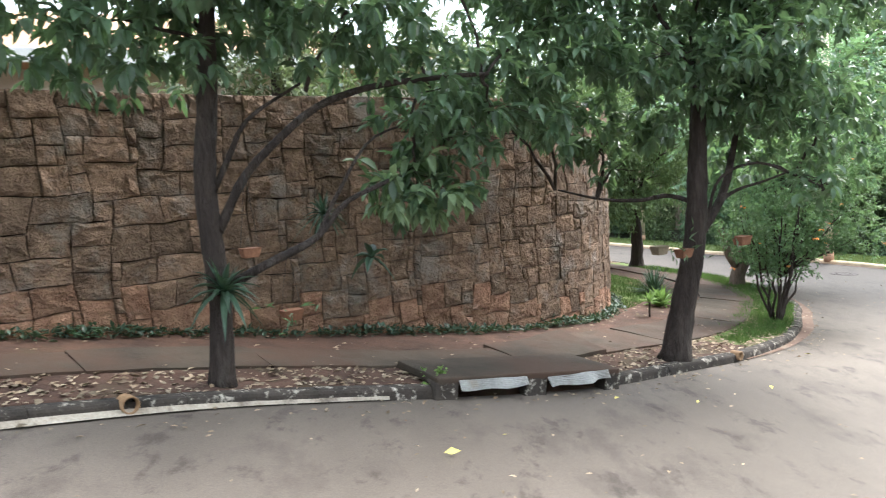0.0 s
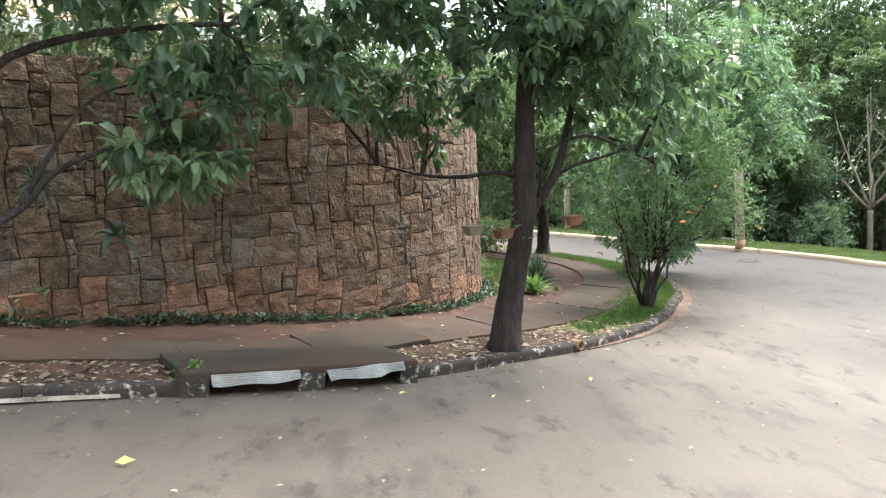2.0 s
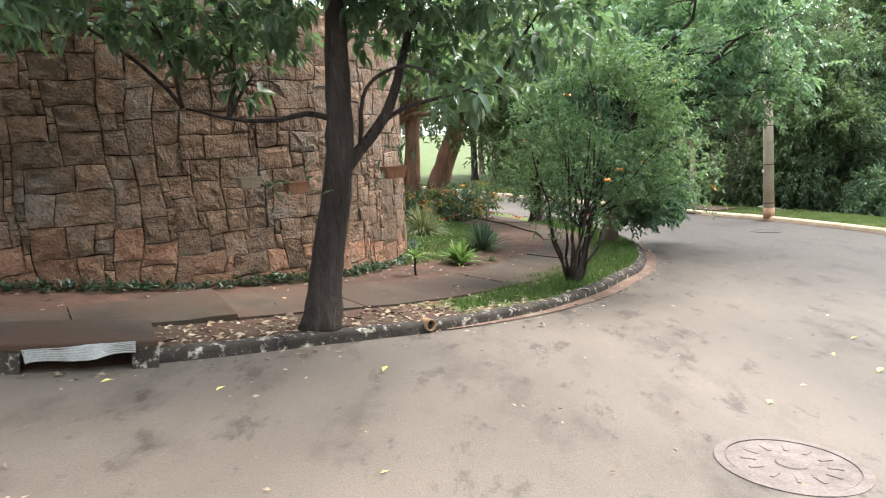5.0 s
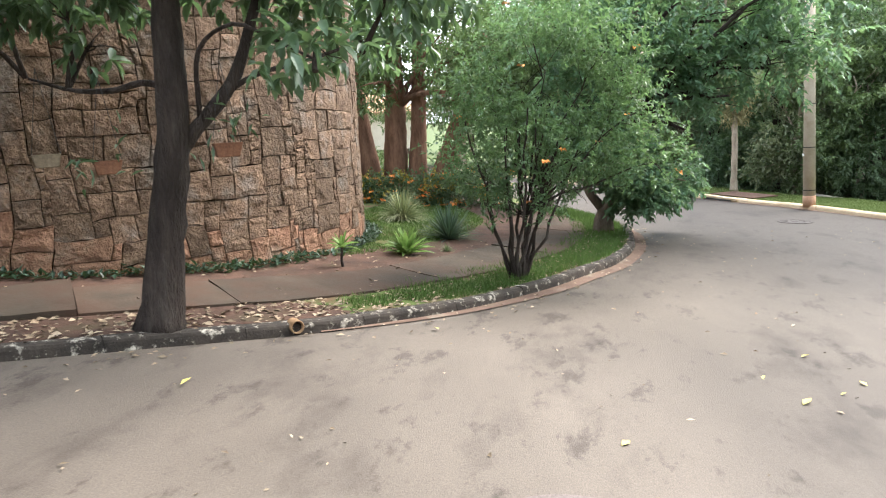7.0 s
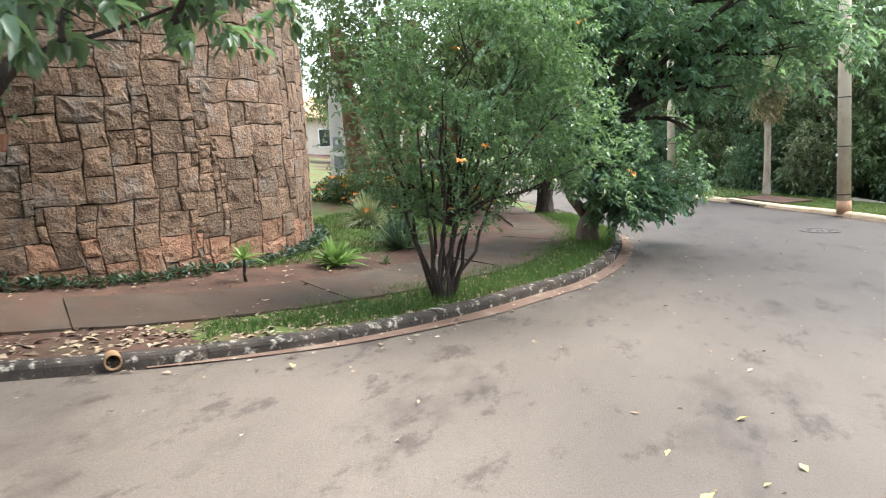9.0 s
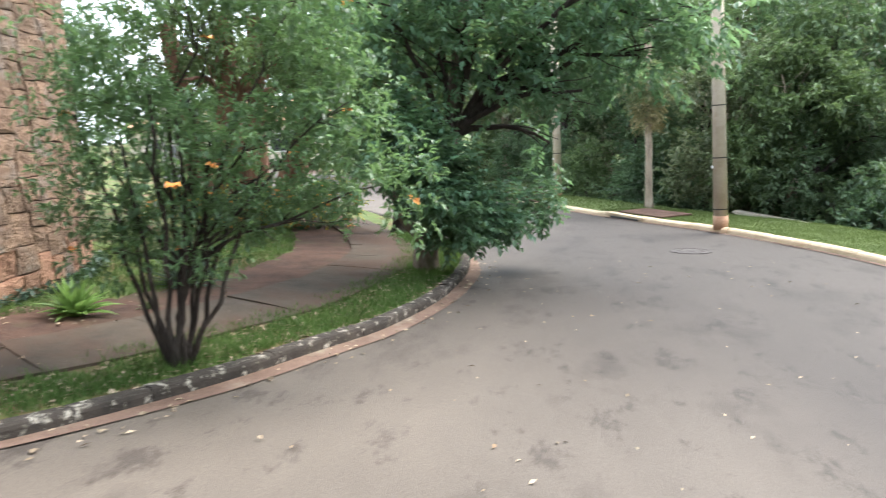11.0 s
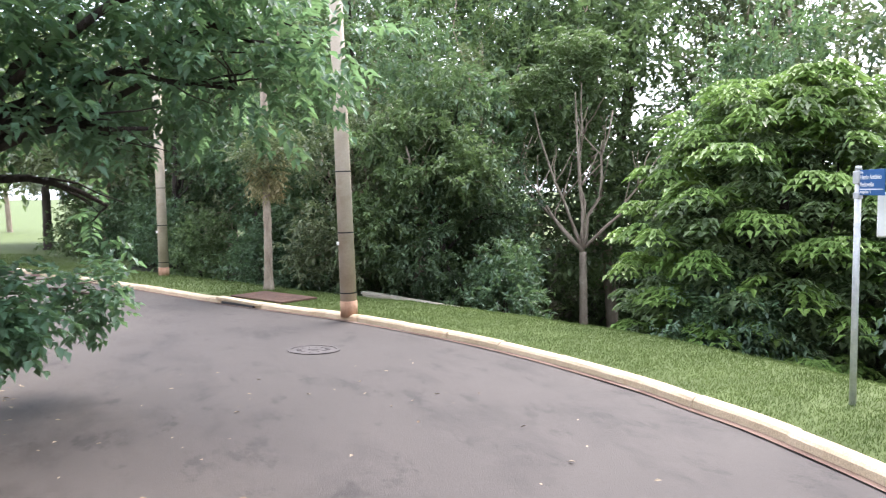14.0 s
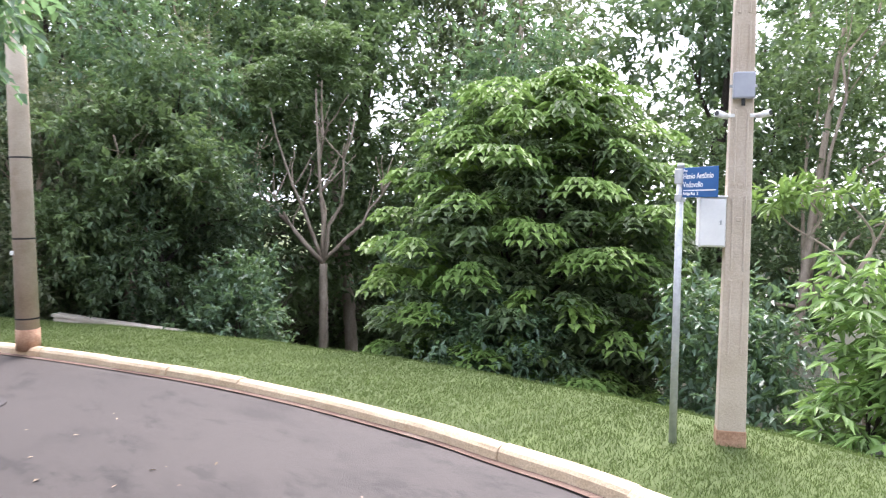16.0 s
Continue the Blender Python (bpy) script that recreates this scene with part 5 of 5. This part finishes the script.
        part("lug", box(r * 0.2, r * 0.06, 0.006, (r * 0.55 * math.cos(a), r * 0.55 * math.sin(a), 0.028), 0.002, (0, 0, math.degrees(a))), cover, ob)
    part("hub", cyl(r * 0.22, r * 0.2, 0.008, 24, (0, 0, 0.025)), cover, ob)


manhole(5.62, 6.10, 0.40, RING, RING)
manhole(9.48, 17.95, 0.30, IRON, IRON)


# ---- houses and far things ----
def house():
    ob = thing("house", (-5.6, 16.2, 0.6), "cream house with a timber-lined overhanging eave above the stone wall", "house", turn=28)
    part("wall", box(9, 6, 3.0, (0, 0, 1.4), 0.02), PLASTER, ob)
    part("eave", box(10.4, 7.4, 0.12, (0, 0, 2.95), 0.01), TIMBER, ob, "timber eave")
    part("fascia", box(10.5, 0.06, 0.22, (0, -3.73, 3.0), 0.01), WHITE, ob, "white fascia board")
    bm = bmesh.new()
    c = [bm.verts.new(p) for p in ((-5.2, -3.7, 3.02), (5.2, -3.7, 3.02), (5.2, 3.7, 3.02), (-5.2, 3.7, 3.02), (-2.5, 0, 4.4), (2.5, 0, 4.4))]
    for f in ((0, 1, 5, 4), (1, 2, 5), (2, 3, 4, 5), (3, 0, 4)):
        bm.faces.new([c[i] for i in f])
    part("roof", bm, ROOF, ob)
    for x in (-2.5, 0.4, 3.0):
        w = part("window", box(1.3, 0.08, 1.2, (x, -3.0, 1.7), 0.02), WHITE, ob)
        part("pane", box(1.1, 0.02, 1.0, (x, -3.05, 1.7)), GLASS_DK, w)


house()


def white_house():
    ob = thing("house", (-11.5, 13.0, 0.7), "white two-storey house standing above the wall", "house", turn=35)
    part("wall", box(7, 6, 4.4, (0, 0, 2.2), 0.02), PLASTER, ob)
    part("parapet", box(7.3, 6.3, 0.3, (0, 0, 4.5), 0.03), WHITE, ob)
    for x in (-2, 1.5):
        w = part("window", box(1.3, 0.08, 1.2, (x, -3.0, 3.0), 0.02), WHITE, ob)
        part("pane", box(1.1, 0.02, 1.0, (x, -3.05, 3.0)), GLASS_DK, w)


white_house()


def meter_post():
    x, y = 0.55, 19.9
    b = (x, y, ground_at(x, y) - 0.02)
    ob = thing("meter_post", b, "slim white plastered service post with meter boxes", "service post", turn=15)
    part("post", prism(0.34, 0.3, 0.22, 0.2, 2.7, 0.015), WHITE, ob)
    part("meter_box", box(0.2, 0.06, 0.26, (0.03, -0.17, 1.25), 0.01), GREYBOX, ob, "grey meter box")
    part("meter_box", box(0.2, 0.06, 0.26, (0.03, -0.165, 0.85), 0.01), GREYBOX, ob, "grey meter box")
    part("dial", cyl(0.05, 0.05, 0.01, 20, (0.03, -0.2, 1.27), (90, 0, 0)), WHITE, ob, "round dial")


meter_post()


def far_house(x, y, turn, w, label):
    ob = thing("house", (x, y, ground_at(x, y)), label, "house", turn=turn)
    part("wall", box(w, 8, 3.2, (0, 0, 1.6), 0.02), PLASTER, ob)
    part("plinth", box(w + 0.2, 8.2, 0.4, (0, 0, 0.2), 0.02), CONCRETE, ob)
    bm = bmesh.new()
    c = [bm.verts.new(p) for p in ((-w / 2 - 0.7, -4.7, 3.2), (w / 2 + 0.7, -4.7, 3.2), (w / 2 + 0.7, 4.7, 3.2), (-w / 2 - 0.7, 4.7, 3.2), (-w / 4, 0, 4.9), (w / 4, 0, 4.9))]
    for f in ((0, 1, 5, 4), (1, 2, 5), (2, 3, 4, 5), (3, 0, 4), (3, 2, 1, 0)):
        bm.faces.new([c[i] for i in f])
    part("roof", bm, ROOF, ob)
    for k in range(4):
        xx = -w / 2 + w * (k + 0.5) / 4
        wd = part("window", box(1.5, 0.1, 1.4, (xx, -4.0, 1.7), 0.02), WHITE, ob)
        part("pane", box(1.3, 0.02, 1.2, (xx, -4.06, 1.7)), GLASS_DK, wd)
    return ob


far_house(-15.0, 62.0, 20, 16, "far cream house with a clay roof across the lawn")
far_house(14.0, 70.0, -10, 18, "far cream house with a clay roof beyond the bend")


def garden_wall():
    """The low pale wall seen between the trunks of the wood."""
    a, b = np.array((11.5, 24.6)), np.array((13.0, 22.99))
    d = b - a
    L = float(np.linalg.norm(d))
    ob = thing("boundary_wall", (*(a + b) / 2, -2.66), "low pale plastered boundary wall behind the wood", "wall")
    ob.matrix_basis = pose(*(a + b) / 2, -2.66, 0, 0, math.degrees(math.atan2(d[1], d[0]))) @ pose(0, 0, 0, 0, 5.5, 0)
    part("wall", box(L, 0.15, 0.95, (0, 0, 0.475), 0.01), PLASTER, ob)
    part("coping", box(L + 0.05, 0.2, 0.05, (0, 0, 0.977), 0.01), PLASTER, ob)


garden_wall()
for i, (x, y, h) in enumerate(((-8, 46, 7), (-20, 48, 8), (3, 52, 9), (12, 46, 9), (-28, 40, 8), (-4, 72, 10), (20, 56, 11), (-14, 76, 9), (5.5, 39, 8), (9.5, 36.5, 9), (2.8, 44, 8), (-1, 47, 8))):
    m, bk, lf, wd = KINDS[i % 3]
    wood_tree(x, y, h, 3.2, m, bk, 0.26, 0.45, 900, low=0.35, r=0.2, label="leafy tree on the far lawn")
# garden trees behind the wall
for x, y, h in ((-6.5, 9.5, 5.5), (-9, 7.0, 6.5), (0.2, 12.6, 4.4), (-2.4, 11.5, 5.0)):
    wood_tree(x, y, h, 1.5, LEAF_OLIVE, BARK, 0.13, 0.4, 700, low=0.5, label="garden tree rising behind the stone wall")


# ---- ivy edging along the wall, grass, litter ----
def edging():
    t = np.gradient(WALL, axis=0)
    n = np.stack([t[:, 1], -t[:, 0]], 1) / np.linalg.norm(t, axis=1)[:, None]
    sel = (WALL[:, 0] > -6) & (WALL[:, 1] < 15.0)
    base = (WALL + n * 0.09)[sel]
    k = 3900
    i = RNG.integers(0, len(base), k)
    p = base[i] + RNG.normal(size=(k, 2)) * np.array([0.055, 0.055])
    lump = 0.55 + 0.45 * np.sin(i * 0.31) * np.sin(i * 0.113 + 1)
    keep = RNG.uniform(size=k) < 0.35 + 0.65 * lump
    p, lump = p[keep], lump[keep]
    z = np.array([float(v) for v in island_z(p[:, 0], p[:, 1], side(p, KL))]) + RNG.uniform(0, 0.07, len(p)) * (0.4 + lump)
    P = np.column_stack([p, z])
    D = RNG.normal(size=P.shape)
    D[:, 2] = np.abs(D[:, 2]) * 0.8
    L = RNG.uniform(0.05, 0.1, len(P))
    v, f = leaf_cloud(P, D, np.tile([0, 0, 1.0], (len(P), 1)), L, L * 0.5)
    ob = new("ivy_edging", fast_mesh("ivy_edging", v, f, LEAF_IVY))
    tagged(ob, "dark creeping edging plants along the foot of the wall", "edging plants", kind="stuff")


edging()


def blades(name, P2, z, h, w, material, label):
    k = len(P2)
    P = np.column_stack([P2, z])
    a = RNG.uniform(0, 2 * np.pi, k)
    lean = RNG.normal(size=(k, 2)) * 0.45
    H = h * RNG.uniform(0.5, 1.3, k)
    s = np.column_stack([np.cos(a), np.sin(a), np.zeros(k)]) * w
    tip = P + np.column_stack([lean * H[:, None], H])
    V = np.stack([P - s, P + s, tip], 1).reshape(-1, 3)
    F = np.arange(3 * k).reshape(-1, 3)
    ob = new(name, fast_mesh(name, V, F, material))
    tagged(ob, label, "grass", kind="stuff")


def scatter_behind(line, sgn, lo, hi, s_from, s_to, k):
    """Random plan points in a band behind a kerb."""
    t = np.gradient(line, axis=0)
    n = np.stack([-t[:, 1], t[:, 0]], 1) / np.linalg.norm(t, axis=1)[:, None] * sgn
    sel = np.where((line[:, 1] > s_from) & (line[:, 1] < s_to))[0]
    i = sel[RNG.integers(0, len(sel), k)]
    d = RNG.uniform(lo, hi, k)
    p = line[i] + n[i] * d[:, None] + t[i] * RNG.uniform(-0.6, 0.6, (k, 1)) + RNG.normal(size=(k, 2)) * 0.03
    return p, d


p, d = scatter_behind(KR, -1, 0.17, 2.5, 9.0, 24.0, 150000)
blades("verge_grass", p, verge_z(p[:, 0], p[:, 1], d) - 0.005, 0.032, 0.004, GRASS, "short mown bright green grass on the verge")
p, d = scatter_behind(KR, -1, 0.17, 2.5, -5.0, 9.0, 30000)
blades("verge_grass", p, verge_z(p[:, 0], p[:, 1], d) - 0.005, 0.05, 0.007, GRASS, "mown grass on the near verge")
p, d = scatter_behind(KR, -1, 0.17, 3.0, 24.0, 40.0, 25000)
blades("verge_grass", p, np.where(p[:, 1] < 33, verge_z(p[:, 0], p[:, 1], d), road_z(p[:, 0], p[:, 1]) + 0.1) - 0.005, 0.06, 0.007, GRASS, "mown grass on the far verge")
p, d = scatter_behind(KL, 1, 0.15, 0.95, 9.3, 19.5, 60000)
keep = (rumple(p[:, 0], p[:, 1], 1.8) + 0.9 * np.clip((p[:, 1] - 9.8) / 1.6, -0.6, 1.2) > 0.1 + 0.5 * (d > 0.75)) & (RNG.uniform(size=len(p)) < 0.6 - 0.5 * d)
p, d = p[keep], d[keep]
blades("kerb_grass", p, island_z(p[:, 0], p[:, 1], d) - 0.005, 0.075, 0.005, GRASS_DK, "ragged green grass behind the old kerb")
k = 60000
p = np.column_stack([RNG.uniform(1.6, 5.2, k), RNG.uniform(11.8, 21, k)])
d = side(p, KL)
far = -side(p, WALL)
keep = (d > 2.45) & (far > 0.15) & (rumple(p[:, 0], p[:, 1], 1.5) + 0.6 * np.clip((p[:, 1] - 12.2) / 1.5, -1, 1.2) > -0.1)
p, d = p[keep], d[keep]
blades("lawn_grass", p, island_z(p[:, 0], p[:, 1], d) - 0.005, 0.05, 0.005, GRASS_DK, "thin lawn beside the wall")


def litter(name, P2, z, size, material, label):
    k = len(P2)
    P = np.column_stack([P2, z + 0.004])
    a = RNG.uniform(0, 2 * np.pi, k)
    D = np.column_stack([np.cos(a), np.sin(a), RNG.uniform(0.0, 0.25, k)])
    L = size * RNG.uniform(0.5, 1.3, k)
    v, f = leaf_cloud(P, D, np.tile([0, 0, 1.0], (k, 1)) + RNG.normal(size=(k, 3)) * 0.25, L, L * RNG.uniform(0.35, 0.6, k), fold=0.14, droop=0.08)
    ob = new(name, fast_mesh(name, v, f, material))
    tagged(ob, label, "fallen leaves", kind="stuff")


p, d = scatter_behind(KL, 1, 0.14, 0.95, 2.0, 15.5, 3600)
litter("fallen_leaves", p, island_z(p[:, 0], p[:, 1], d), 0.075, LITTER, "dry brown leaves littering the soil under the trees")
p, d = scatter_behind(KL, 1, 0.9, 2.6, 2.0, 13.0, 420)
litter("fallen_leaves", p, island_z(p[:, 0], p[:, 1], d) + 0.015, 0.06, LITTER, "dry leaves scattered over the footpath")
p, d = scatter_behind(KL, -1, 0.03, 0.35, 2.0, 17.0, 260)
litter("fallen_leaves", p, road_z(p[:, 0], p[:, 1]) + 0.012, 0.06, LITTER, "dry leaves gathered in the gutter")
p, d = scatter_behind(KL, -1, 0.3, 4.5, 1.0, 17.0, 380)
litter("fallen_leaves", p, road_z(p[:, 0], p[:, 1]) + 0.03, 0.045, LITTER, "single pale leaves scattered on the asphalt")
p, d = scatter_behind(KL, -1, 0.3, 3.8, 2.5, 12.0, 18)
litter("fallen_leaves", p, road_z(p[:, 0], p[:, 1]) + 0.03, 0.085, LITTER_Y, "yellow leaves fallen on the asphalt")

PALE_FOOT = mat("flaking_mortar", (0.30, 0.25, 0.19), (0.46, 0.40, 0.32), scale=4, rough=0.95, bump=0.6, fine=60, stain=(0.14, 0.11, 0.085), stain_scale=5, stain_cut=0.52, space="World")
# ---- kerbs, gutter, footpath: piece by piece ----
strip("gutter", KL[(KL[:, 1] > 8.9) & (KL[:, 1] < 18.5)], -0.15, 0.01, 0.012, 0.02, GUTTER, "reddish soil-stained concrete gutter strip", "gutter", taper=True)
strip("gutter", KR[(KR[:, 1] > 9) & (KR[:, 1] < 30)], -0.05, 0.01, 0.012, 0.018, GUTTER, "narrow reddish gutter strip", "gutter", sides=-1)

strip("gutter", KL[(KL[:, 1] > -1) & (KL[:, 1] < 6.15)], -0.055, 0.012, 0.014, 0.045, PALE_FOOT, "pale flaking mortar fillet along the old kerb", "gutter", taper=True)


def kerb(name, line, sgn, lo, hi, length, width, height, material, label, skip=None, slope=0.02):
    host = tagged(new(name), label, "kerb", kind="structure")
    t = np.gradient(line, axis=0)
    n = np.stack([-t[:, 1], t[:, 0]], 1) / np.linalg.norm(t, axis=1)[:, None] * sgn
    s = np.concatenate([[0], np.cumsum(np.linalg.norm(np.diff(line, axis=0), axis=1))])
    at = np.arange(lo, hi, length)
    for a in at:
        m = 5
        u = np.linspace(a + 0.002, a + length - 0.002, m)
        q = np.stack([np.interp(u, s, line[:, k]) for k in (0, 1)], 1)
        if skip is not None and skip(q.mean(0)):
            continue
        nn = np.stack([np.interp(u, s, n[:, k]) for k in (0, 1)], 1)
        dz, dy = RNG.normal() * 0.0035, RNG.normal() * 0.004
        prof = [(0.0, -0.08), (slope * 0.5, height - 0.035), (slope, height - 0.012), (slope + 0.025, height), (width - 0.012, height), (width, height - 0.012), (width, -0.08)]
        V, F = [], []
        for j in range(m):
            for k, (dd, hh) in enumerate(prof):
                xy = q[j] + nn[j] * (dd + dy)
                chip = RNG.uniform(-0.006, 0.003) if k in (2, 3) else 0
                V.append((xy[0], xy[1], float(road_z(*q[j])) + hh + dz + chip))
        w = len(prof)
        for j in range(m - 1):
            for k in range(w - 1):
                f = (j * w + k, j * w + k + 1, (j + 1) * w + k + 1, (j + 1) * w + k)
                F.append(f if sgn < 0 else f[::-1])
        F += [tuple(range(w))[:: sgn], tuple(range((m - 1) * w, m * w))[:: -sgn]]
        piece("kerbstone", V, F, material, host)
    return host


def arc(line, x, y):
    s = np.concatenate([[0], np.cumsum(np.linalg.norm(np.diff(line, axis=0), axis=1))])
    return s[np.argmin(np.hypot(*(line - np.array([x, y])).T))]


s0, s1 = arc(KL, -7, 0.3), arc(KL, 3.2, 23.5)
da = arc(KL, 0.82, 6.76)
kerb("kerb_old", KL, 1, da - 1.0 - 10.0, da - 1.05, 1.0, 0.14, 0.105, KERB_OLD, "old dark stained concrete kerb with flaking white paint")
kerb("kerb_old", KL, 1, da + 1.0, s1, 1.0, 0.14, 0.105, KERB_OLD, "old dark stained concrete kerb curving round the corner")
kerb("kerb_far", KR, -1, arc(KR, -2, -7.5), arc(KR, -1, 41), 1.0, 0.14, 0.105, KERB_NEW, "pale cream concrete kerb along the mown verge", slope=0.04)


def footpath():
    host = tagged(new("pavement"), "cracked uneven concrete footpath slabs dusted with red soil", "pavement", kind="structure")
    s = np.concatenate([[0], np.cumsum(np.linalg.norm(np.diff(KL, axis=0), axis=1))])
    t = np.gradient(KL, axis=0)
    n = np.stack([-t[:, 1], t[:, 0]], 1) / np.linalg.norm(t, axis=1)[:, None]
    ker = np.ones(25) / 25
    n = np.stack([np.convolve(np.pad(n[:, k], 12, mode="edge"), ker, "valid") for k in (0, 1)], 1)
    a = arc(KL, -6, 1.2)
    end = arc(KL, 5.0, 20.6)
    while a < end:
        L = RNG.uniform(1.15, 1.5)
        m, w = 7, 4
        u = np.linspace(a + 0.005, a + L - 0.005, m)
        q = np.stack([np.interp(u, s, KL[:, k]) for k in (0, 1)], 1)
        nn = np.stack([np.interp(u, s, n[:, k]) for k in (0, 1)], 1)
        lift = abs(RNG.normal()) * 0.012
        c = q.mean(0)
        inner, outer = 1.36 + 0.3 * min(1.0, max(0.0, (c[0] - 1.2) / 1.5)), 0.76
        tilt = 0.1 if 1.3 < c[0] < 2.3 and c[1] < 9 else 0.0
        V, F = [], []
        for layer in (0.022, -0.05):
            for j in range(m):
                for k in range(w):
                    d = outer + (inner - outer) * k / (w - 1)
                    xy = q[j] + nn[j] * d
                    V.append((xy[0], xy[1], float(island_z(xy[0], xy[1], d)) + layer + lift * (k / (w - 1)) + tilt * (j / (m - 1)) ** 1.5 * (0.35 + 0.65 * k / (w - 1)) + RNG.normal() * 0.002))
        o = m * w
        for j in range(m - 1):
            for k in range(w - 1):
                i = j * w + k
                F.append((i + 1, i, i + w, i + w + 1))
        rim = [j * w for j in range(m)] + [(m - 1) * w + k for k in range(1, w)] + [j * w + w - 1 for j in range(m - 2, -1, -1)] + [k for k in range(w - 2, 0, -1)]
        for i in range(len(rim)):
            i0, i1 = rim[i], rim[(i + 1) % len(rim)]
            F.append((i0, i1, i1 + o, i0 + o)[::-1])
        piece("slab", V, F, CONCRETE, host)
        a += L
    return host


footpath()


# ---- granite blocks of the wall ----
def blocks():
    """Squared rubble: rectangles of mixed size on a small module, their shared corners pushed about, joints left open."""
    rng = np.random.default_rng(11)
    line = curve(WALL, 0.05)
    s = np.concatenate([[0], np.cumsum(np.linalg.norm(np.diff(line, axis=0), axis=1))])
    t = np.gradient(line, axis=0)
    n = np.stack([t[:, 1], -t[:, 0]], 1) / np.linalg.norm(t, axis=1)[:, None]
    u0, u1 = arc(WALL, -8.5, 2.1), arc(WALL, 0.2, 16.2)
    g, zlow = 0.08, -1.25
    cols, rows = int((u1 - u0) / g), int((WALL_TOP - zlow) / g)
    g_z = (WALL_TOP - zlow) / rows
    used = np.zeros((rows, cols), bool)
    push = rng.normal(size=(rows + 1, cols + 1, 2)) * 0.07
    rr, cc = np.meshgrid(np.arange(rows + 1), np.arange(cols + 1), indexing="ij")
    for _ in range(10):
        a, b, ph = rng.uniform(0.35, 1.1), rng.uniform(0, 2 * np.pi), rng.uniform(0, 2 * np.pi)
        wave = np.sin(a * (np.cos(b) * rr + np.sin(b) * cc) + ph)
        push[:, :, 0] += 0.09 * wave * rng.normal()
        push[:, :, 1] += 0.09 * wave * rng.normal()
    push[0], push[-1] = 0, push[-1] * 0.15
    slow = np.sin(np.arange(cols + 1) * 0.33)[None, :] * np.cos(np.arange(rows + 1) * 0.5)[:, None]
    push[:-1, :, 1] += slow[:-1] * 0.05
    sizes = [(5, 3), (5, 4), (4, 3), (3, 4), (6, 4), (4, 3), (3, 3), (5, 3), (6, 3), (3, 3), (5, 4), (4, 4), (4, 3), (6, 3)]
    near, rest = [], []
    zmin = np.interp(np.arange(cols) * g + u0, s, road_z(line[:, 0], line[:, 1])) + 0.05
    for r in range(rows):
        for c in range(cols):
            if used[r, c]:
                continue
            for _ in range(12):
                w, h = sizes[rng.integers(len(sizes))]
                if r + h <= rows and c + w <= cols and not used[r:r + h, c:c + w].any():
                    break
            else:
                w = h = 1
                if c + 1 < cols and not used[r, c + 1]:
                    w = 2
                if r + 1 < rows and not used[r + 1, c:c + w].any():
                    h = 2
            used[r:r + h, c:c + w] = True
            if zlow + (r + h) * g_z < zmin[c]:
                continue
            ring = [(r, c + k) for k in range(w)] + [(r + k, c + w) for k in range(h)] + [(r + h, c + w - k) for k in range(w)] + [(r + h - k, c) for k in range(h)]
            corner = {(r, c), (r, c + w), (r + h, c + w), (r + h, c)}
            pts = np.array([(q[1] + push[q][0], q[0] + push[q][1]) for q in ring if q in corner or (q[0] + q[1]) % 2 == 0], float)
            mid = pts.mean(0)
            pts = pts * (g, g_z)
            mid = mid * (g, g_z)
            vec = pts - mid
            far = np.linalg.norm(vec, axis=1)[:, None]
            outer = mid + vec * (1 - rng.uniform(0.002, 0.007, far.shape) / far)
            lip = mid + vec * (1 - rng.uniform(0.005, 0.012, far.shape) / far)
            face = mid + vec * 0.55
            deep = rng.uniform(0.028, 0.046)
            V = []
            for loop, dep, jit in ((outer, -0.03, 0), (outer, deep - 0.015, 0.003), (lip, deep, 0.004), (face, deep + 0.006, 0.006)):
                for uu, zz in loop:
                    uu = uu + u0
                    px, py = np.interp(uu, s, line[:, 0]), np.interp(uu, s, line[:, 1])
                    nx, ny = np.interp(uu, s, n[:, 0]), np.interp(uu, s, n[:, 1])
                    d = dep - 0.03 + rng.normal() * jit
                    V.append((px + nx * d, py + ny * d, min(zlow + zz, WALL_TOP + 0.01)))
            m = len(pts)
            F = [(a * m + k, a * m + (k + 1) % m, (a + 1) * m + (k + 1) % m, (a + 1) * m + k) for a in range(3) for k in range(m)]
            F.append(tuple(range(3 * m, 4 * m)))
            x, y, z = np.mean(V, 0)
            low = z - float(road_z(x, y)) - 0.13
            red = low < 0.32 + 0.10 * rng.normal()
            keep = -4.2 < x and y < 14.9 and len(near) < 900
            (near if keep else rest).append((V, F, red))
    for V, F, red in near:
        piece("block", V, F, STONE_RED if red else STONE, stone_wall)
    for red, name in ((False, "upper_blocks"), (True, "foot_blocks")):
        v, f = merge([(np.array(V), F) for V, F, rd in rest if rd == red])
        m = STONE_RED_JOINED if red else STONE_JOINED
        ob = piece(name, v, f, m, stone_wall)
        ob["kind"] = "stuff"


STONE_JOINED = mat("granite_blocks", (0.125, 0.08, 0.055), (0.27, 0.182, 0.126), scale=7, rough=0.9, bump=1.0, fine=48, grit=0.3, stain=(0.24, 0.205, 0.18), stain_scale=2.2, stain_cut=0.52, vary="island", amount=0.27, space="World", depth=0.06)
STONE_RED_JOINED = mat("soil_stained_granite_blocks", (0.20, 0.105, 0.068), (0.33, 0.195, 0.13), scale=7, rough=0.92, bump=1.0, fine=48, grit=0.3, stain=(0.29, 0.21, 0.16), stain_scale=2.2, stain_cut=0.56, vary="island", amount=0.25, space="World", depth=0.05)
blocks()
